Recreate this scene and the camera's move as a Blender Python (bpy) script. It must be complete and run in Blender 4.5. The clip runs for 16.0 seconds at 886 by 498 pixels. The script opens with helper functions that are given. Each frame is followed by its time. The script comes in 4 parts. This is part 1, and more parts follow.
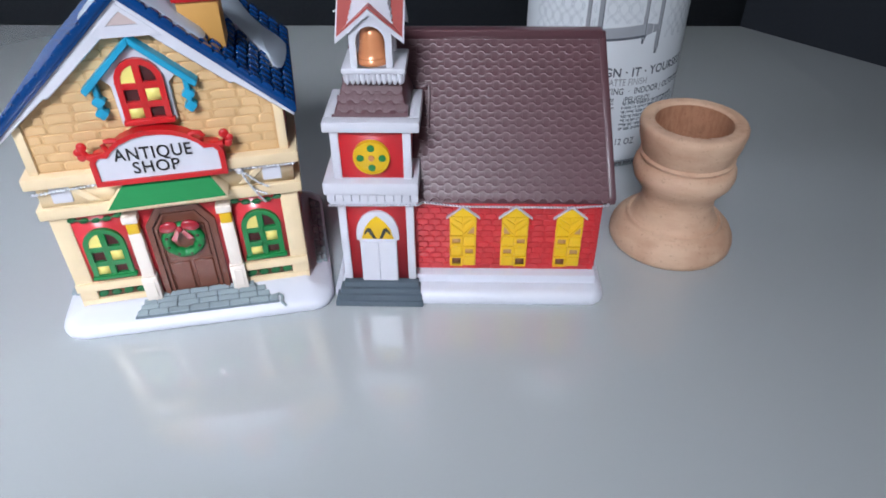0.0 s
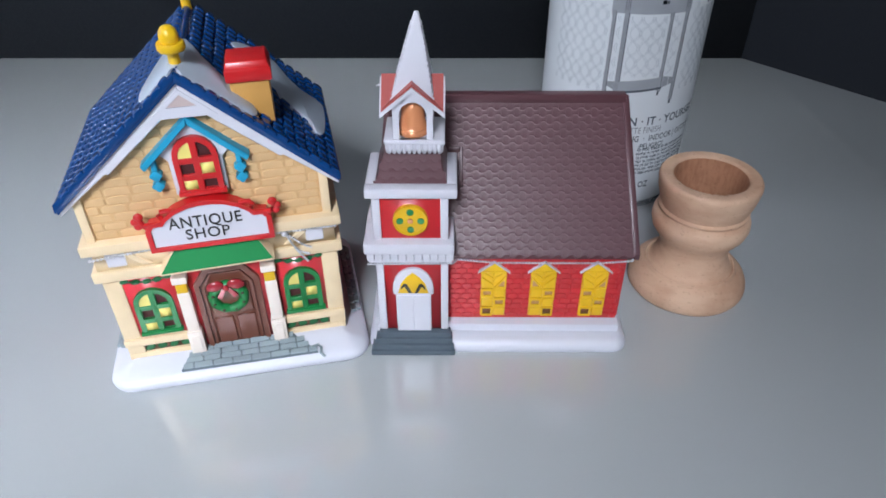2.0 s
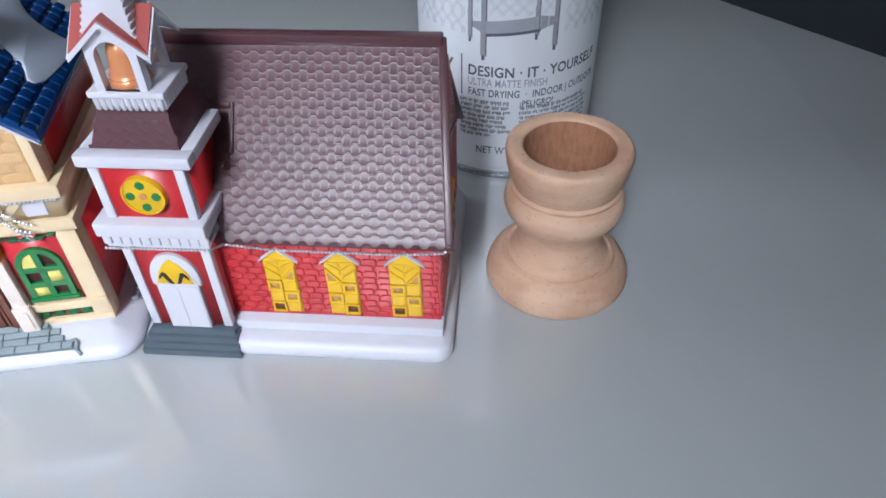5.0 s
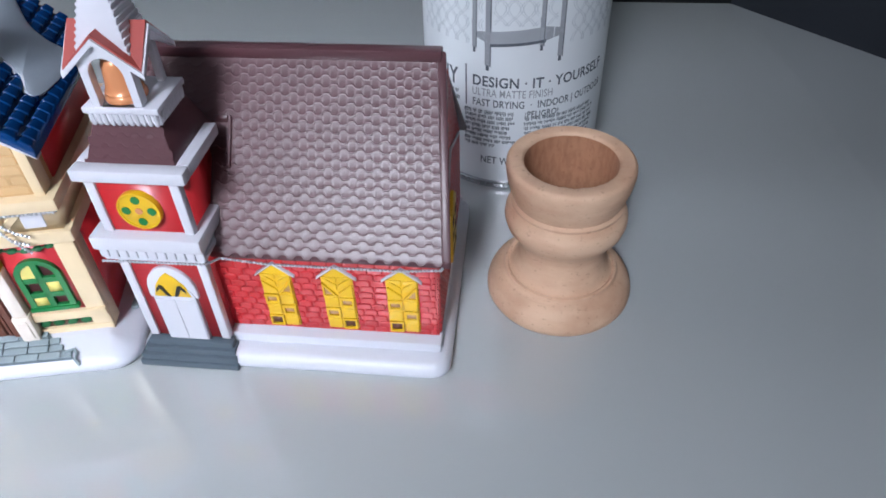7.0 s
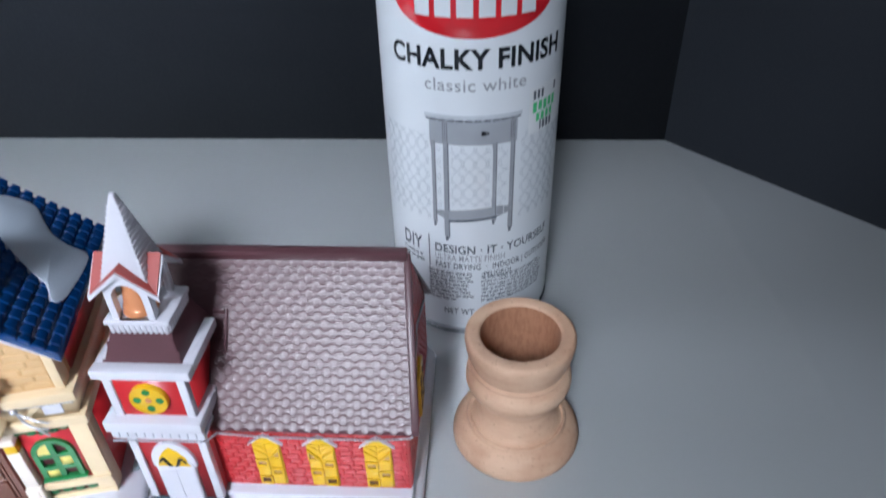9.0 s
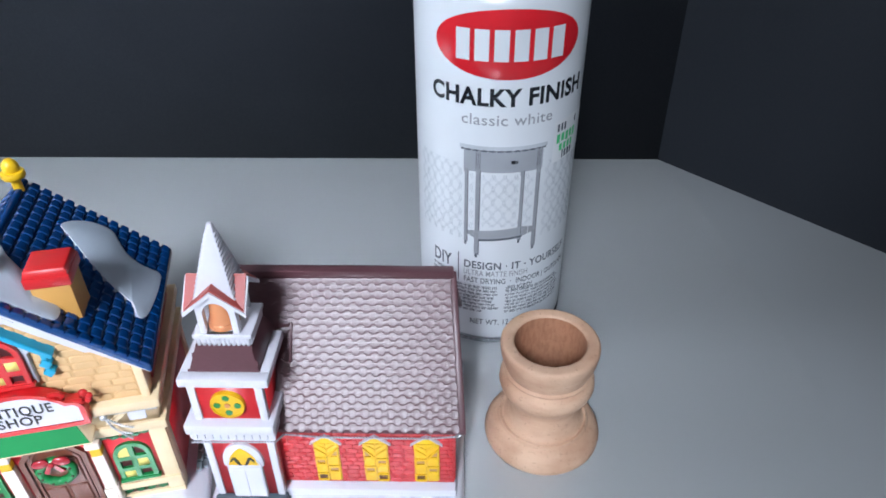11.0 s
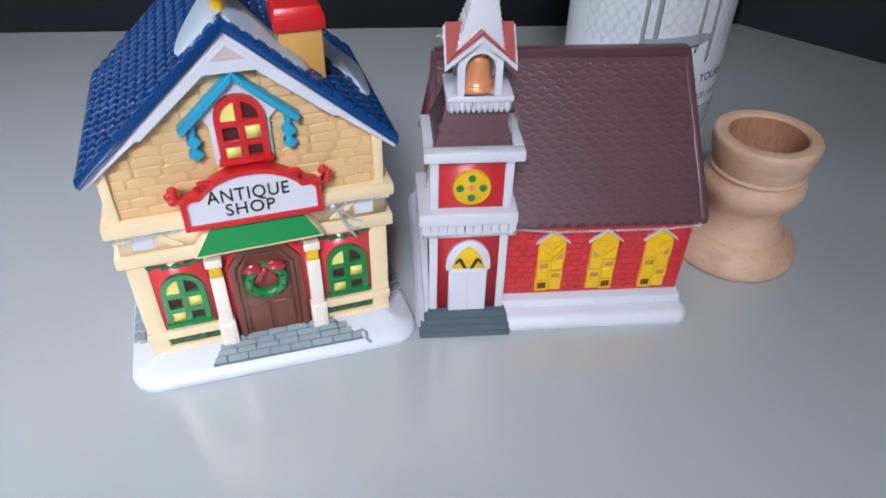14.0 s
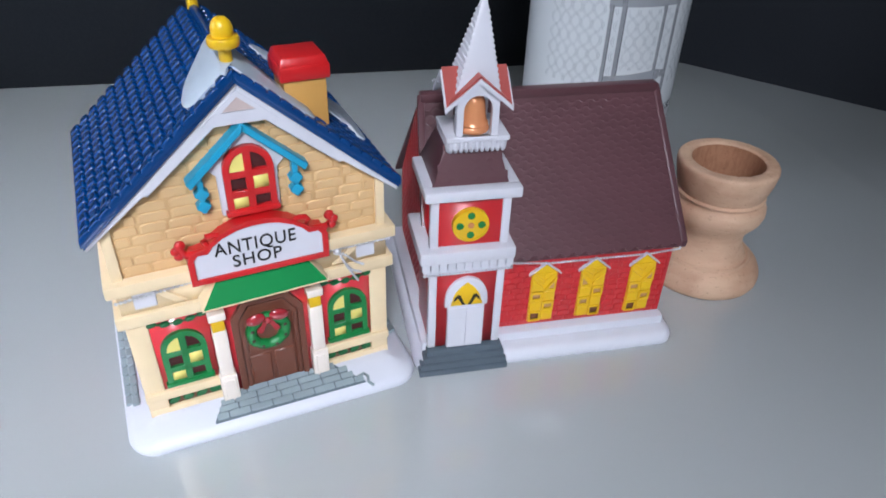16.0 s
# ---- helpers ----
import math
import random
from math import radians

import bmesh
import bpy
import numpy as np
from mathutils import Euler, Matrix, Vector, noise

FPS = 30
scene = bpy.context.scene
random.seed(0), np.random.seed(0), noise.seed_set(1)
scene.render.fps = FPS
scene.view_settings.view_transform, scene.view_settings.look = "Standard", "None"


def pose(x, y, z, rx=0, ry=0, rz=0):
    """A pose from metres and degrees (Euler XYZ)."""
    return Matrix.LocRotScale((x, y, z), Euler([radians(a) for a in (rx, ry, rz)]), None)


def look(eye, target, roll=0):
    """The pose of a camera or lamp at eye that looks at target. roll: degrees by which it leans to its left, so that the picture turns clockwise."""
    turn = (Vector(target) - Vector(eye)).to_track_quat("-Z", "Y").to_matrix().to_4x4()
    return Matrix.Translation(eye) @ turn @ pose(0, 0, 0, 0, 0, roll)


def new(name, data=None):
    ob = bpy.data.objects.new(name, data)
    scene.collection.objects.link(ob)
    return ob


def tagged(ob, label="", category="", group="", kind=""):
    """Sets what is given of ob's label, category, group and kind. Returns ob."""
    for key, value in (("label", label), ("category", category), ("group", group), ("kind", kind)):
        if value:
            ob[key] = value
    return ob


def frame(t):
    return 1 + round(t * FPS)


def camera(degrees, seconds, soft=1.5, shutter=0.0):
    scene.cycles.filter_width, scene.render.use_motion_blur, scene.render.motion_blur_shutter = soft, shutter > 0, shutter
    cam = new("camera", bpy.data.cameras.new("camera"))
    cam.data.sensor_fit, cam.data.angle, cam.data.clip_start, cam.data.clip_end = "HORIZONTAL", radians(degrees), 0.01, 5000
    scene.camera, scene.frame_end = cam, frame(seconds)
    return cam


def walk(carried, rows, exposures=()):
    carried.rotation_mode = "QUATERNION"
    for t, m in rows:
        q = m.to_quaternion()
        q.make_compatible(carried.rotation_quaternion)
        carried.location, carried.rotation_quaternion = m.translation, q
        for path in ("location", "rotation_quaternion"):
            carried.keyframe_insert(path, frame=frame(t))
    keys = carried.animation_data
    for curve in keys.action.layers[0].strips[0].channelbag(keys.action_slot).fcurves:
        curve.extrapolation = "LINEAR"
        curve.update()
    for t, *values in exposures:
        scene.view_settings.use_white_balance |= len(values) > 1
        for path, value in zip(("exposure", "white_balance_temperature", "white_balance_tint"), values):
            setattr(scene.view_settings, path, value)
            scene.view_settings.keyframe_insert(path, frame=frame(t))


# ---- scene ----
cam = camera(64.9, 16.0, soft=1.7, shutter=0.5)
MM = 0.00092        # model unit: lengths below are in 0.92 mm
METRES, EYE, TILT, LEAN, TURN = 390 * MM, 169.7 * MM, 0.0, 0.0, 1.7
ROWS = [
    (0.0, 0.0, 0.0, 0.0, -0.31, -37.23, 0.4),
    (0.5, -0.0093, -0.0174, -0.0031, -0.74, -36.8, 0.48),
    (1.0, -0.0353, -0.0141, 0.0148, -0.75, -36.68, 0.41),
    (1.5, -0.0423, -0.0008, 0.0396, -0.84, -37.08, 0.18),
    (2.0, -0.0387, 0.0063, 0.0583, -1.2, -37.24, 0.21),
    (2.5, -0.0353, 0.0103, 0.0566, -1.35, -37.64, 0.1),
    (3.0, 0.0094, 0.0349, 0.0489, -0.04, -38.09, 0.05),
    (3.5, 0.0748, 0.0625, 0.0358, 1.17, -38.72, 0.78),
    (4.0, 0.1204, 0.1005, 0.0088, 1.22, -40.0, 0.58),
    (4.2, 0.1440, 0.1130, -0.0055, 1.45, -40.75, 0.76),
    (6.5, 0.1772, 0.1413, -0.0005, 4.28, -41.63, 1.16),
    (7.0, 0.1801, 0.1469, 0.0025, 4.19, -41.68, 1.53),
    (7.5, 0.1822, 0.1529, 0.009, 3.84, -41.73, 1.5),
    (8.0, 0.1874, 0.1597, 0.0116, 3.57, -42.01, 1.61),
    (8.5, 0.1951, 0.1415, 0.0822, 2.58, -40.39, 1.62),
    (9.0, 0.1897, 0.1341, 0.1245, 1.39, -36.06, 1.36),
    (9.2, 0.1890, 0.1250, 0.1335, 1.33, -34.58, 1.70),
    (11.3, 0.1098, 0.0785, 0.1775, -1.32, -36.0, -0.05),
    (11.5, 0.0945, 0.0762, 0.1558, -2.06, -36.86, -0.3),
    (12.0, 0.0405, 0.0671, 0.1119, -3.13, -38.49, -0.28),
    (12.5, -0.0091, 0.0669, 0.0929, -3.8, -38.98, 0.07),
    (13.0, -0.0404, 0.0683, 0.0741, -4.31, -39.11, -0.13),
    (13.5, -0.0773, 0.0537, 0.0465, -4.67, -38.59, -0.43),
    (14.0, -0.1326, 0.0479, 0.0148, -6.04, -38.35, -0.92),
    (14.5, -0.1612, 0.0587, 0.0033, -9.54, -37.48, -1.71),
    (15.0, -0.1796, 0.0544, 0.0019, -11.67, -36.56, -1.98),
    (15.5, -0.1866, 0.0496, 0.0084, -12.31, -35.75, -1.73),
    (16.0, -0.1938, 0.0506, 0.018, -13.13, -34.98, -1.69),
]

walk(cam, [(t, pose(0, 0, EYE, TILT, LEAN, TURN) @ pose(METRES * x, METRES * y, METRES * z, 90 + pitch, roll, yaw)) for t, x, y, z, yaw, pitch, roll in ROWS],
     exposures=[(0.0, 0.1, 6500, 10), (2.0, 0.03, 6500, 10), (3.0, 0.15, 6480, 10), (4.0, 0.24, 6440, 10), (7.0, 0.29, 6400, 10), (8.0, 0.3, 6400, 10), (9.2, 0.33, 6300, 9), (11.4, 0.56, 6340, 9), (12.5, 0.3, 6360, 9), (13.5, 0.08, 6520, 10), (14.0, 0.04, 6560, 10), (14.5, -0.16, 6560, 10), (15.0, -0.08, 6540, 10), (16.0, 0.0, 6500, 10)])

# ---- world, window light, exposure ----
world = bpy.data.worlds.new("sky")
scene.world = world
world.use_nodes = True
wt = world.node_tree
sky = wt.nodes.new("ShaderNodeTexSky")
sky.sky_type, sky.sun_disc, sky.sun_elevation, sky.sun_rotation = "NISHITA", False, radians(35), radians(200)
wt.nodes["Background"].inputs["Strength"].default_value = 0.12
wt.links.new(sky.outputs["Color"], wt.nodes["Background"].inputs["Color"])
scene.view_settings.exposure = 0.0


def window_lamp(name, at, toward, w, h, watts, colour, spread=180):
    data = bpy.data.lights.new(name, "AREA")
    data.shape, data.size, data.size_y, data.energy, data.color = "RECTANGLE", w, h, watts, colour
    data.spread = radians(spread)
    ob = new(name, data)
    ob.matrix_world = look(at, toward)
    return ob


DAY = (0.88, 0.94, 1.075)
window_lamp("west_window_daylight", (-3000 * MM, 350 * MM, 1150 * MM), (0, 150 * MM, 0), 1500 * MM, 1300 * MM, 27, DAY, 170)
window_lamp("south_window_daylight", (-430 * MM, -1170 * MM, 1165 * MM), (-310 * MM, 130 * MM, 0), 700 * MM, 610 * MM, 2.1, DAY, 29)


# ---- materials ----
def lin(r, g, b):
    return tuple(((c / 255 + 0.055) / 1.055) ** 2.4 if c > 10 else c / 255 / 12.92 for c in (r, g, b))


def finish(name, rgb, rough=0.42, metal=0.0, vary=0.08, bump=0.15, grain=900.0, blotch=70.0, coat=0.0, piece=0.0, spec=0.5, wear=0.1):
    """Painted or moulded surface: base colour with blotches, fine grain and wear in gloss and relief."""
    m = bpy.data.materials.new(name)
    m.use_nodes = True
    t = m.node_tree
    b = t.nodes["Principled BSDF"]
    co = t.nodes.new("ShaderNodeNewGeometry")
    n1, n2 = t.nodes.new("ShaderNodeTexNoise"), t.nodes.new("ShaderNodeTexNoise")
    n1.inputs["Scale"].default_value, n1.inputs["Detail"].default_value = blotch, 5
    n2.inputs["Scale"].default_value, n2.inputs["Detail"].default_value = grain, 3
    for n in (n1, n2):
        t.links.new(co.outputs["Position"], n.inputs["Vector"])
    ramp = t.nodes.new("ShaderNodeMapRange")
    ramp.inputs["From Min"].default_value, ramp.inputs["From Max"].default_value = 0.3, 0.7
    ramp.inputs["To Min"].default_value, ramp.inputs["To Max"].default_value = 1 - vary, 1 + vary
    t.links.new(n1.outputs["Fac"], ramp.inputs["Value"])
    mul = t.nodes.new("ShaderNodeVectorMath")
    mul.operation = "SCALE"
    mul.inputs[0].default_value = lin(*rgb)
    last = ramp.outputs["Result"]
    if piece:
        info, pr, mm = t.nodes.new("ShaderNodeObjectInfo"), t.nodes.new("ShaderNodeMapRange"), t.nodes.new("ShaderNodeMath")
        pr.inputs["To Min"].default_value, pr.inputs["To Max"].default_value = 1 - piece, 1 + piece
        t.links.new(info.outputs["Random"], pr.inputs["Value"])
        mm.operation = "MULTIPLY"
        t.links.new(last, mm.inputs[0])
        t.links.new(pr.outputs["Result"], mm.inputs[1])
        last = mm.outputs["Value"]
    t.links.new(last, mul.inputs["Scale"])
    t.links.new(mul.outputs["Vector"], b.inputs["Base Color"])
    rr = t.nodes.new("ShaderNodeMapRange")
    rr.inputs["To Min"].default_value, rr.inputs["To Max"].default_value = max(0.02, rough - wear), rough + wear
    t.links.new(n2.outputs["Fac"], rr.inputs["Value"])
    t.links.new(rr.outputs["Result"], b.inputs["Roughness"])
    b.inputs["Metallic"].default_value, b.inputs["Coat Weight"].default_value = metal, coat
    b.inputs["Specular IOR Level"].default_value = spec
    b.inputs["Coat Roughness"].default_value = rough * 0.7
    bp = t.nodes.new("ShaderNodeBump")
    bp.inputs["Strength"].default_value, bp.inputs["Distance"].default_value = bump, 0.0003
    t.links.new(n2.outputs["Fac"], bp.inputs["Height"])
    t.links.new(bp.outputs["Normal"], b.inputs["Normal"])
    return m


def wood_finish(name, light, dark, stretch=(60, 60, 210)):
    """Bare turned wood: bands of grain along the turning, pores and a dull surface."""
    m = finish(name, light, rough=0.6, bump=0.35, grain=700, spec=0.3)
    t = m.node_tree
    b = t.nodes["Principled BSDF"]
    co, mp, wv, mix, no = (t.nodes.new(k) for k in ("ShaderNodeTexCoord", "ShaderNodeMapping", "ShaderNodeTexNoise", "ShaderNodeMix", "ShaderNodeMapRange"))
    mp.inputs["Scale"].default_value = stretch
    mp.inputs["Rotation"].default_value = (0.12, 0.08, 0.0)
    wv.inputs["Scale"].default_value, wv.inputs["Detail"].default_value = 1.6, 6
    no.inputs["From Min"].default_value, no.inputs["From Max"].default_value = 0.42, 0.72
    t.links.new(co.outputs["Object"], mp.inputs["Vector"])
    t.links.new(mp.outputs["Vector"], wv.inputs["Vector"])
    t.links.new(wv.outputs["Fac"], no.inputs["Value"])
    mix.data_type = "RGBA"
    t.links.new(no.outputs["Result"], mix.inputs["Factor"])
    mix.inputs["A"].default_value, mix.inputs["B"].default_value = (*lin(*light), 1), (*lin(*dark), 1)
    # open pores: small dark pits, drawn out along the turning
    pm, pn, pr, dk = (t.nodes.new(k) for k in ("ShaderNodeMapping", "ShaderNodeTexNoise", "ShaderNodeMapRange", "ShaderNodeMix"))
    pm.inputs["Scale"].default_value = (700, 700, 1100)
    pn.inputs["Scale"].default_value, pn.inputs["Detail"].default_value = 1.0, 2
    pr.inputs["From Min"].default_value, pr.inputs["From Max"].default_value = 0.62, 0.74
    pr.inputs["To Max"].default_value = 0.3
    t.links.new(co.outputs["Object"], pm.inputs["Vector"])
    t.links.new(pm.outputs["Vector"], pn.inputs["Vector"])
    t.links.new(pn.outputs["Fac"], pr.inputs["Value"])
    dk.data_type = "RGBA"
    dk.inputs["B"].default_value = (*lin(112, 70, 50), 1)
    t.links.new(pr.outputs["Result"], dk.inputs["Factor"])
    t.links.new(mix.outputs["Result"], dk.inputs["A"])
    # handling stains: broad, soft and brownish
    sn, sr, sm = (t.nodes.new(k) for k in ("ShaderNodeTexNoise", "ShaderNodeMapRange", "ShaderNodeMix"))
    sn.inputs["Scale"].default_value, sn.inputs["Detail"].default_value = 48.0, 4
    sr.inputs["From Min"].default_value, sr.inputs["From Max"].default_value, sr.inputs["To Max"].default_value = 0.46, 0.72, 0.6
    t.links.new(co.outputs["Object"], sn.inputs["Vector"])
    t.links.new(sn.outputs["Fac"], sr.inputs["Value"])
    sm.data_type = "RGBA"
    sm.inputs["B"].default_value = (*lin(164, 118, 92), 1)
    t.links.new(sr.outputs["Result"], sm.inputs["Factor"])
    t.links.new(dk.outputs["Result"], sm.inputs["A"])
    t.links.new(sm.outputs["Result"], b.inputs["Base Color"])
    return m


CREAM = finish("cream_paint", (228, 205, 166), rough=0.36, coat=0.2)
TAN = finish("tan_brick_paint", (211, 175, 127), piece=0.03, rough=0.5)
MORTAR = finish("tan_wall_paint", (204, 166, 117), rough=0.55)
BLUE = finish("blue_roof_paint", (0, 56, 112), rough=0.2, piece=0.06, spec=0.4, bump=0.05, wear=0.05)
RED = finish("red_paint", (194, 26, 30), rough=0.34, coat=0.25, spec=0.5, bump=0.03, wear=0.04)
WALLRED = finish("red_wall_paint", (192, 38, 44), rough=0.4, coat=0.25, piece=0.06, spec=0.6, bump=0.03, wear=0.04)
GREEN = finish("green_paint", (14, 118, 58), rough=0.35)
CANOPY = finish("glossy_green_paint", (4, 124, 62), rough=0.5, wear=0.05, bump=0.06, spec=0.12)
LEAF = finish("dark_green_paint", (20, 96, 54), rough=0.4)
CYAN = finish("sky_blue_paint", (26, 152, 188), rough=0.4)
WHITE = finish("white_paint", (206, 206, 214), rough=0.36, vary=0.03, coat=0.2)
SNOW = finish("snow_white_plastic", (208, 210, 219), rough=0.4, vary=0.02)
ROOFSNOW = finish("pale_grey_snow_paint", (178, 190, 202), rough=0.35, vary=0.03)
YELLOW = finish("yellow_paint", (226, 182, 26), rough=0.35)
PANE = finish("pale_yellow_paint", (226, 212, 118), rough=0.4)
PANELRED = finish("red_paint_with_pale_sheen", (214, 58, 68), rough=0.3, coat=0.8, spec=0.7, bump=0.03, wear=0.04)
BROWN = finish("brown_paint_and_hollow_shade", (106, 60, 44), rough=0.42, coat=0.15)
DARK = finish("dark_red_and_hollow_shade", (66, 20, 21), rough=0.6)
CHIMNEY = finish("ochre_paint", (200, 150, 80), rough=0.45)
MAROON = finish("maroon_roof_paint", (88, 56, 61), rough=0.35, piece=0.02, spec=0.52, bump=0.01, wear=0.02)
BRICKRED = finish("rust_red_paint", (164, 74, 68), rough=0.4)
COPPER = finish("copper_paint", (224, 150, 104), rough=0.24, metal=0.2, bump=0.05, wear=0.05)
STEEL = finish("slate_grey_paint", (82, 94, 103), rough=0.45, spec=0.45)
AMBER = finish("amber_brown_plastic", (188, 142, 104), rough=0.5)
TIEPANEL = finish("grey_pink_recess_shade", (190, 172, 168), rough=0.4)
POSTWHITE = finish("warm_white_paint", (232, 220, 208), rough=0.38, vary=0.04, coat=0.2)
COBBLE = finish("grey_stone_paint", (142, 156, 160), rough=0.5, piece=0.06)
JOINT = finish("dark_grey_joint_paint", (98, 111, 117), rough=0.55)
BLACK = finish("black_paint", (22, 20, 20), rough=0.4)
SILVER = finish("silver_thread", (204, 206, 212), rough=0.32, metal=0.6, bump=0.2, grain=3000)
WOOD = wood_finish("bare_turned_wood", (212, 178, 150), (203, 165, 138))
BORE = wood_finish("bored_wood_with_socket_shade", (178, 130, 101), (158, 110, 84), (420, 420, 150))
CANWHITE = finish("satin_white_label", (214, 220, 224), rough=0.34, spec=0.8, coat=0.6, vary=0.015, bump=0.03)
CANGREY = finish("label_grey_ink", (148, 152, 158), rough=0.25, bump=0.02)
CANPALE = finish("label_pale_grey_ink", (187, 194, 200), rough=0.25, bump=0.02)
CANDRAW = finish("label_mid_grey_ink", (158, 163, 169), rough=0.2, bump=0.02)
CANINK = finish("label_black_ink", (26, 30, 36), rough=0.25, bump=0.02)
CANMID = finish("label_dark_grey_ink", (92, 98, 106), rough=0.25, bump=0.02)
CANRED = finish("label_red_ink", (206, 34, 44), rough=0.2, bump=0.02)
STICKER = finish("paper_sticker", (218, 222, 224), rough=0.6)
STICKGREEN = finish("sticker_green_ink", (70, 190, 120), rough=0.6)
TIN = finish("tinned_steel", (180, 184, 188), rough=0.25, metal=1.0)
TABLE = finish("glossy_white_laminate", (178, 183, 184), rough=0.075, vary=0.012, bump=0.0, blotch=3, grain=25, wear=0.015, spec=1.0, coat=1.0)
BOARD = finish("black_foam_board", (33, 37, 43), rough=0.75, vary=0.1, bump=0.1, blotch=8, spec=0.25)
PLASTER = finish("white_wall_plaster", (200, 200, 200), rough=0.8, blotch=3, grain=200)
FLOORING = finish("grey_brown_flooring", (120, 112, 106), rough=0.5, blotch=3, grain=60)

# ---- mesh helpers (model units in, metres out) ----


def bm_new():
    return bmesh.new()


def box(bm, x0, x1, y0, y1, z0, z1, bevel=0.0, seg=2):
    vs = [bm.verts.new((x * MM, y * MM, z * MM)) for x in (x0, x1) for y in (y0, y1) for z in (z0, z1)]
    fs = [bm.faces.new([vs[i] for i in q]) for q in ((0, 1, 3, 2), (4, 6, 7, 5), (0, 4, 5, 1), (2, 3, 7, 6), (0, 2, 6, 4), (1, 5, 7, 3))]
    if bevel:
        es = {e for f in fs for e in f.edges}
        bmesh.ops.bevel(bm, geom=list(es), offset=bevel * MM, segments=seg, affect="EDGES", profile=0.5, clamp_overlap=True)
    return bm


def hull(bm, low, high, bevel=0.0, seg=2):
    """Solid between two rings of the same number of points."""
    a = [bm.verts.new(Vector(p) * MM) for p in low]
    b = [bm.verts.new(Vector(p) * MM) for p in high]
    n = len(a)
    fs = [bm.faces.new(a[::-1]), bm.faces.new(b)]
    fs += [bm.faces.new((a[i], a[(i + 1) % n], b[(i + 1) % n], b[i])) for i in range(n)]
    bmesh.ops.recalc_face_normals(bm, faces=fs)
    if bevel:
        es = {e for f in fs for e in f.edges}
        bmesh.ops.bevel(bm, geom=list(es), offset=bevel * MM, segments=seg, affect="EDGES", profile=0.5, clamp_overlap=True)
    return bm


def slab(bm, pts, y0, y1, bevel=0.0, seg=2):
    """Upright plate: outline in x and z, from depth y0 to y1."""
    return hull(bm, [(x, y0, z) for x, z in pts], [(x, y1, z) for x, z in pts], bevel, seg)


def ring_plate(bm, outer, inner, y0, y1):
    """Upright plate with a hole: two outlines with the same number of points."""
    n = len(outer)
    rows = [[bm.verts.new((x * MM, y * MM, z * MM)) for x, z in ps] for ps, y in ((outer, y0), (inner, y0), (inner, y1), (outer, y1))]
    fs = []
    for k in range(4):
        a, b = rows[k], rows[(k + 1) % 4]
        fs += [bm.faces.new((a[i], a[(i + 1) % n], b[(i + 1) % n], b[i])) for i in range(n)]
    bmesh.ops.recalc_face_normals(bm, faces=fs)
    return bm


def lathe(bm, profile, cx=0.0, cy=0.0, seg=48, closed=False):
    """Turned solid about an upright axis; profile of (radius, height)."""
    rings = []
    for r, z in profile:
        if r < 1e-6:
            rings.append([bm.verts.new((cx * MM, cy * MM, z * MM))])
        else:
            rings.append([bm.verts.new(((cx + r * math.cos(2 * math.pi * i / seg)) * MM, (cy + r * math.sin(2 * math.pi * i / seg)) * MM, z * MM)) for i in range(seg)])
    fs = []
    for a, b in zip(rings, rings[1:]):
        for i in range(seg):
            j = (i + 1) % seg
            if len(a) == 1 and len(b) == 1:
                continue
            if len(a) == 1:
                fs.append(bm.faces.new((a[0], b[j], b[i])))
            elif len(b) == 1:
                fs.append(bm.faces.new((a[i], a[j], b[0])))
            else:
                fs.append(bm.faces.new((a[i], a[j], b[j], b[i])))
    for end in (rings[0], rings[-1]):
        if len(end) > 1 and not closed:
            fs.append(bm.faces.new(end))
    bmesh.ops.recalc_face_normals(bm, faces=fs)
    return bm


def tube(bm, path, r, seg=6):
    """Round cord along a path."""
    pts = [Vector(p) for p in path]
    rings = []
    for i, p in enumerate(pts):
        d = (pts[min(i + 1, len(pts) - 1)] - pts[max(i - 1, 0)]).normalized()
        a = d.cross(Vector((0, 0, 1)) if abs(d.z) < 0.9 else Vector((1, 0, 0))).normalized()
        b = d.cross(a)
        rings.append([bm.verts.new((p + r * (math.cos(2 * math.pi * k / seg) * a + math.sin(2 * math.pi * k / seg) * b)) * MM) for k in range(seg)])
    fs = [bm.faces.new((p[k], p[(k + 1) % seg], q[(k + 1) % seg], q[k])) for p, q in zip(rings, rings[1:]) for k in range(seg)]
    fs += [bm.faces.new(rings[0][::-1]), bm.faces.new(rings[-1])]
    bmesh.ops.recalc_face_normals(bm, faces=fs)
    return bm


def cord(bm, path, r=0.5, pitch=1.1):
    """Thread of small beads along a polyline: a round cord that swells and narrows."""
    pts = [Vector(p) for p in path]
    run = [0.0]
    for a, b in zip(pts, pts[1:]):
        run.append(run[-1] + (b - a).length)
    count, at, rings = int(run[-1] / pitch * 6), 0, []
    for i in range(count + 1):
        d = run[-1] * i / count
        while at < len(pts) - 2 and d > run[at + 1]:
            at += 1
        way = (pts[at + 1] - pts[at]).normalized()
        side = way.cross(Vector((0, 0, 1)) if abs(way.z) < 0.9 else Vector((1, 0, 0))).normalized()
        up, p = way.cross(side), pts[at] + way * (d - run[at])
        w = r * max(0.32, abs(math.sin(math.pi * i / 6)) ** 0.6)
        rings.append([bm.verts.new((p + w * (math.cos(math.pi * k / 3) * side + math.sin(math.pi * k / 3) * up)) * MM) for k in range(6)])
    fs = [bm.faces.new((p[k], p[(k + 1) % 6], q[(k + 1) % 6], q[k])) for p, q in zip(rings, rings[1:]) for k in range(6)]
    fs += [bm.faces.new(rings[0][::-1]), bm.faces.new(rings[-1])]
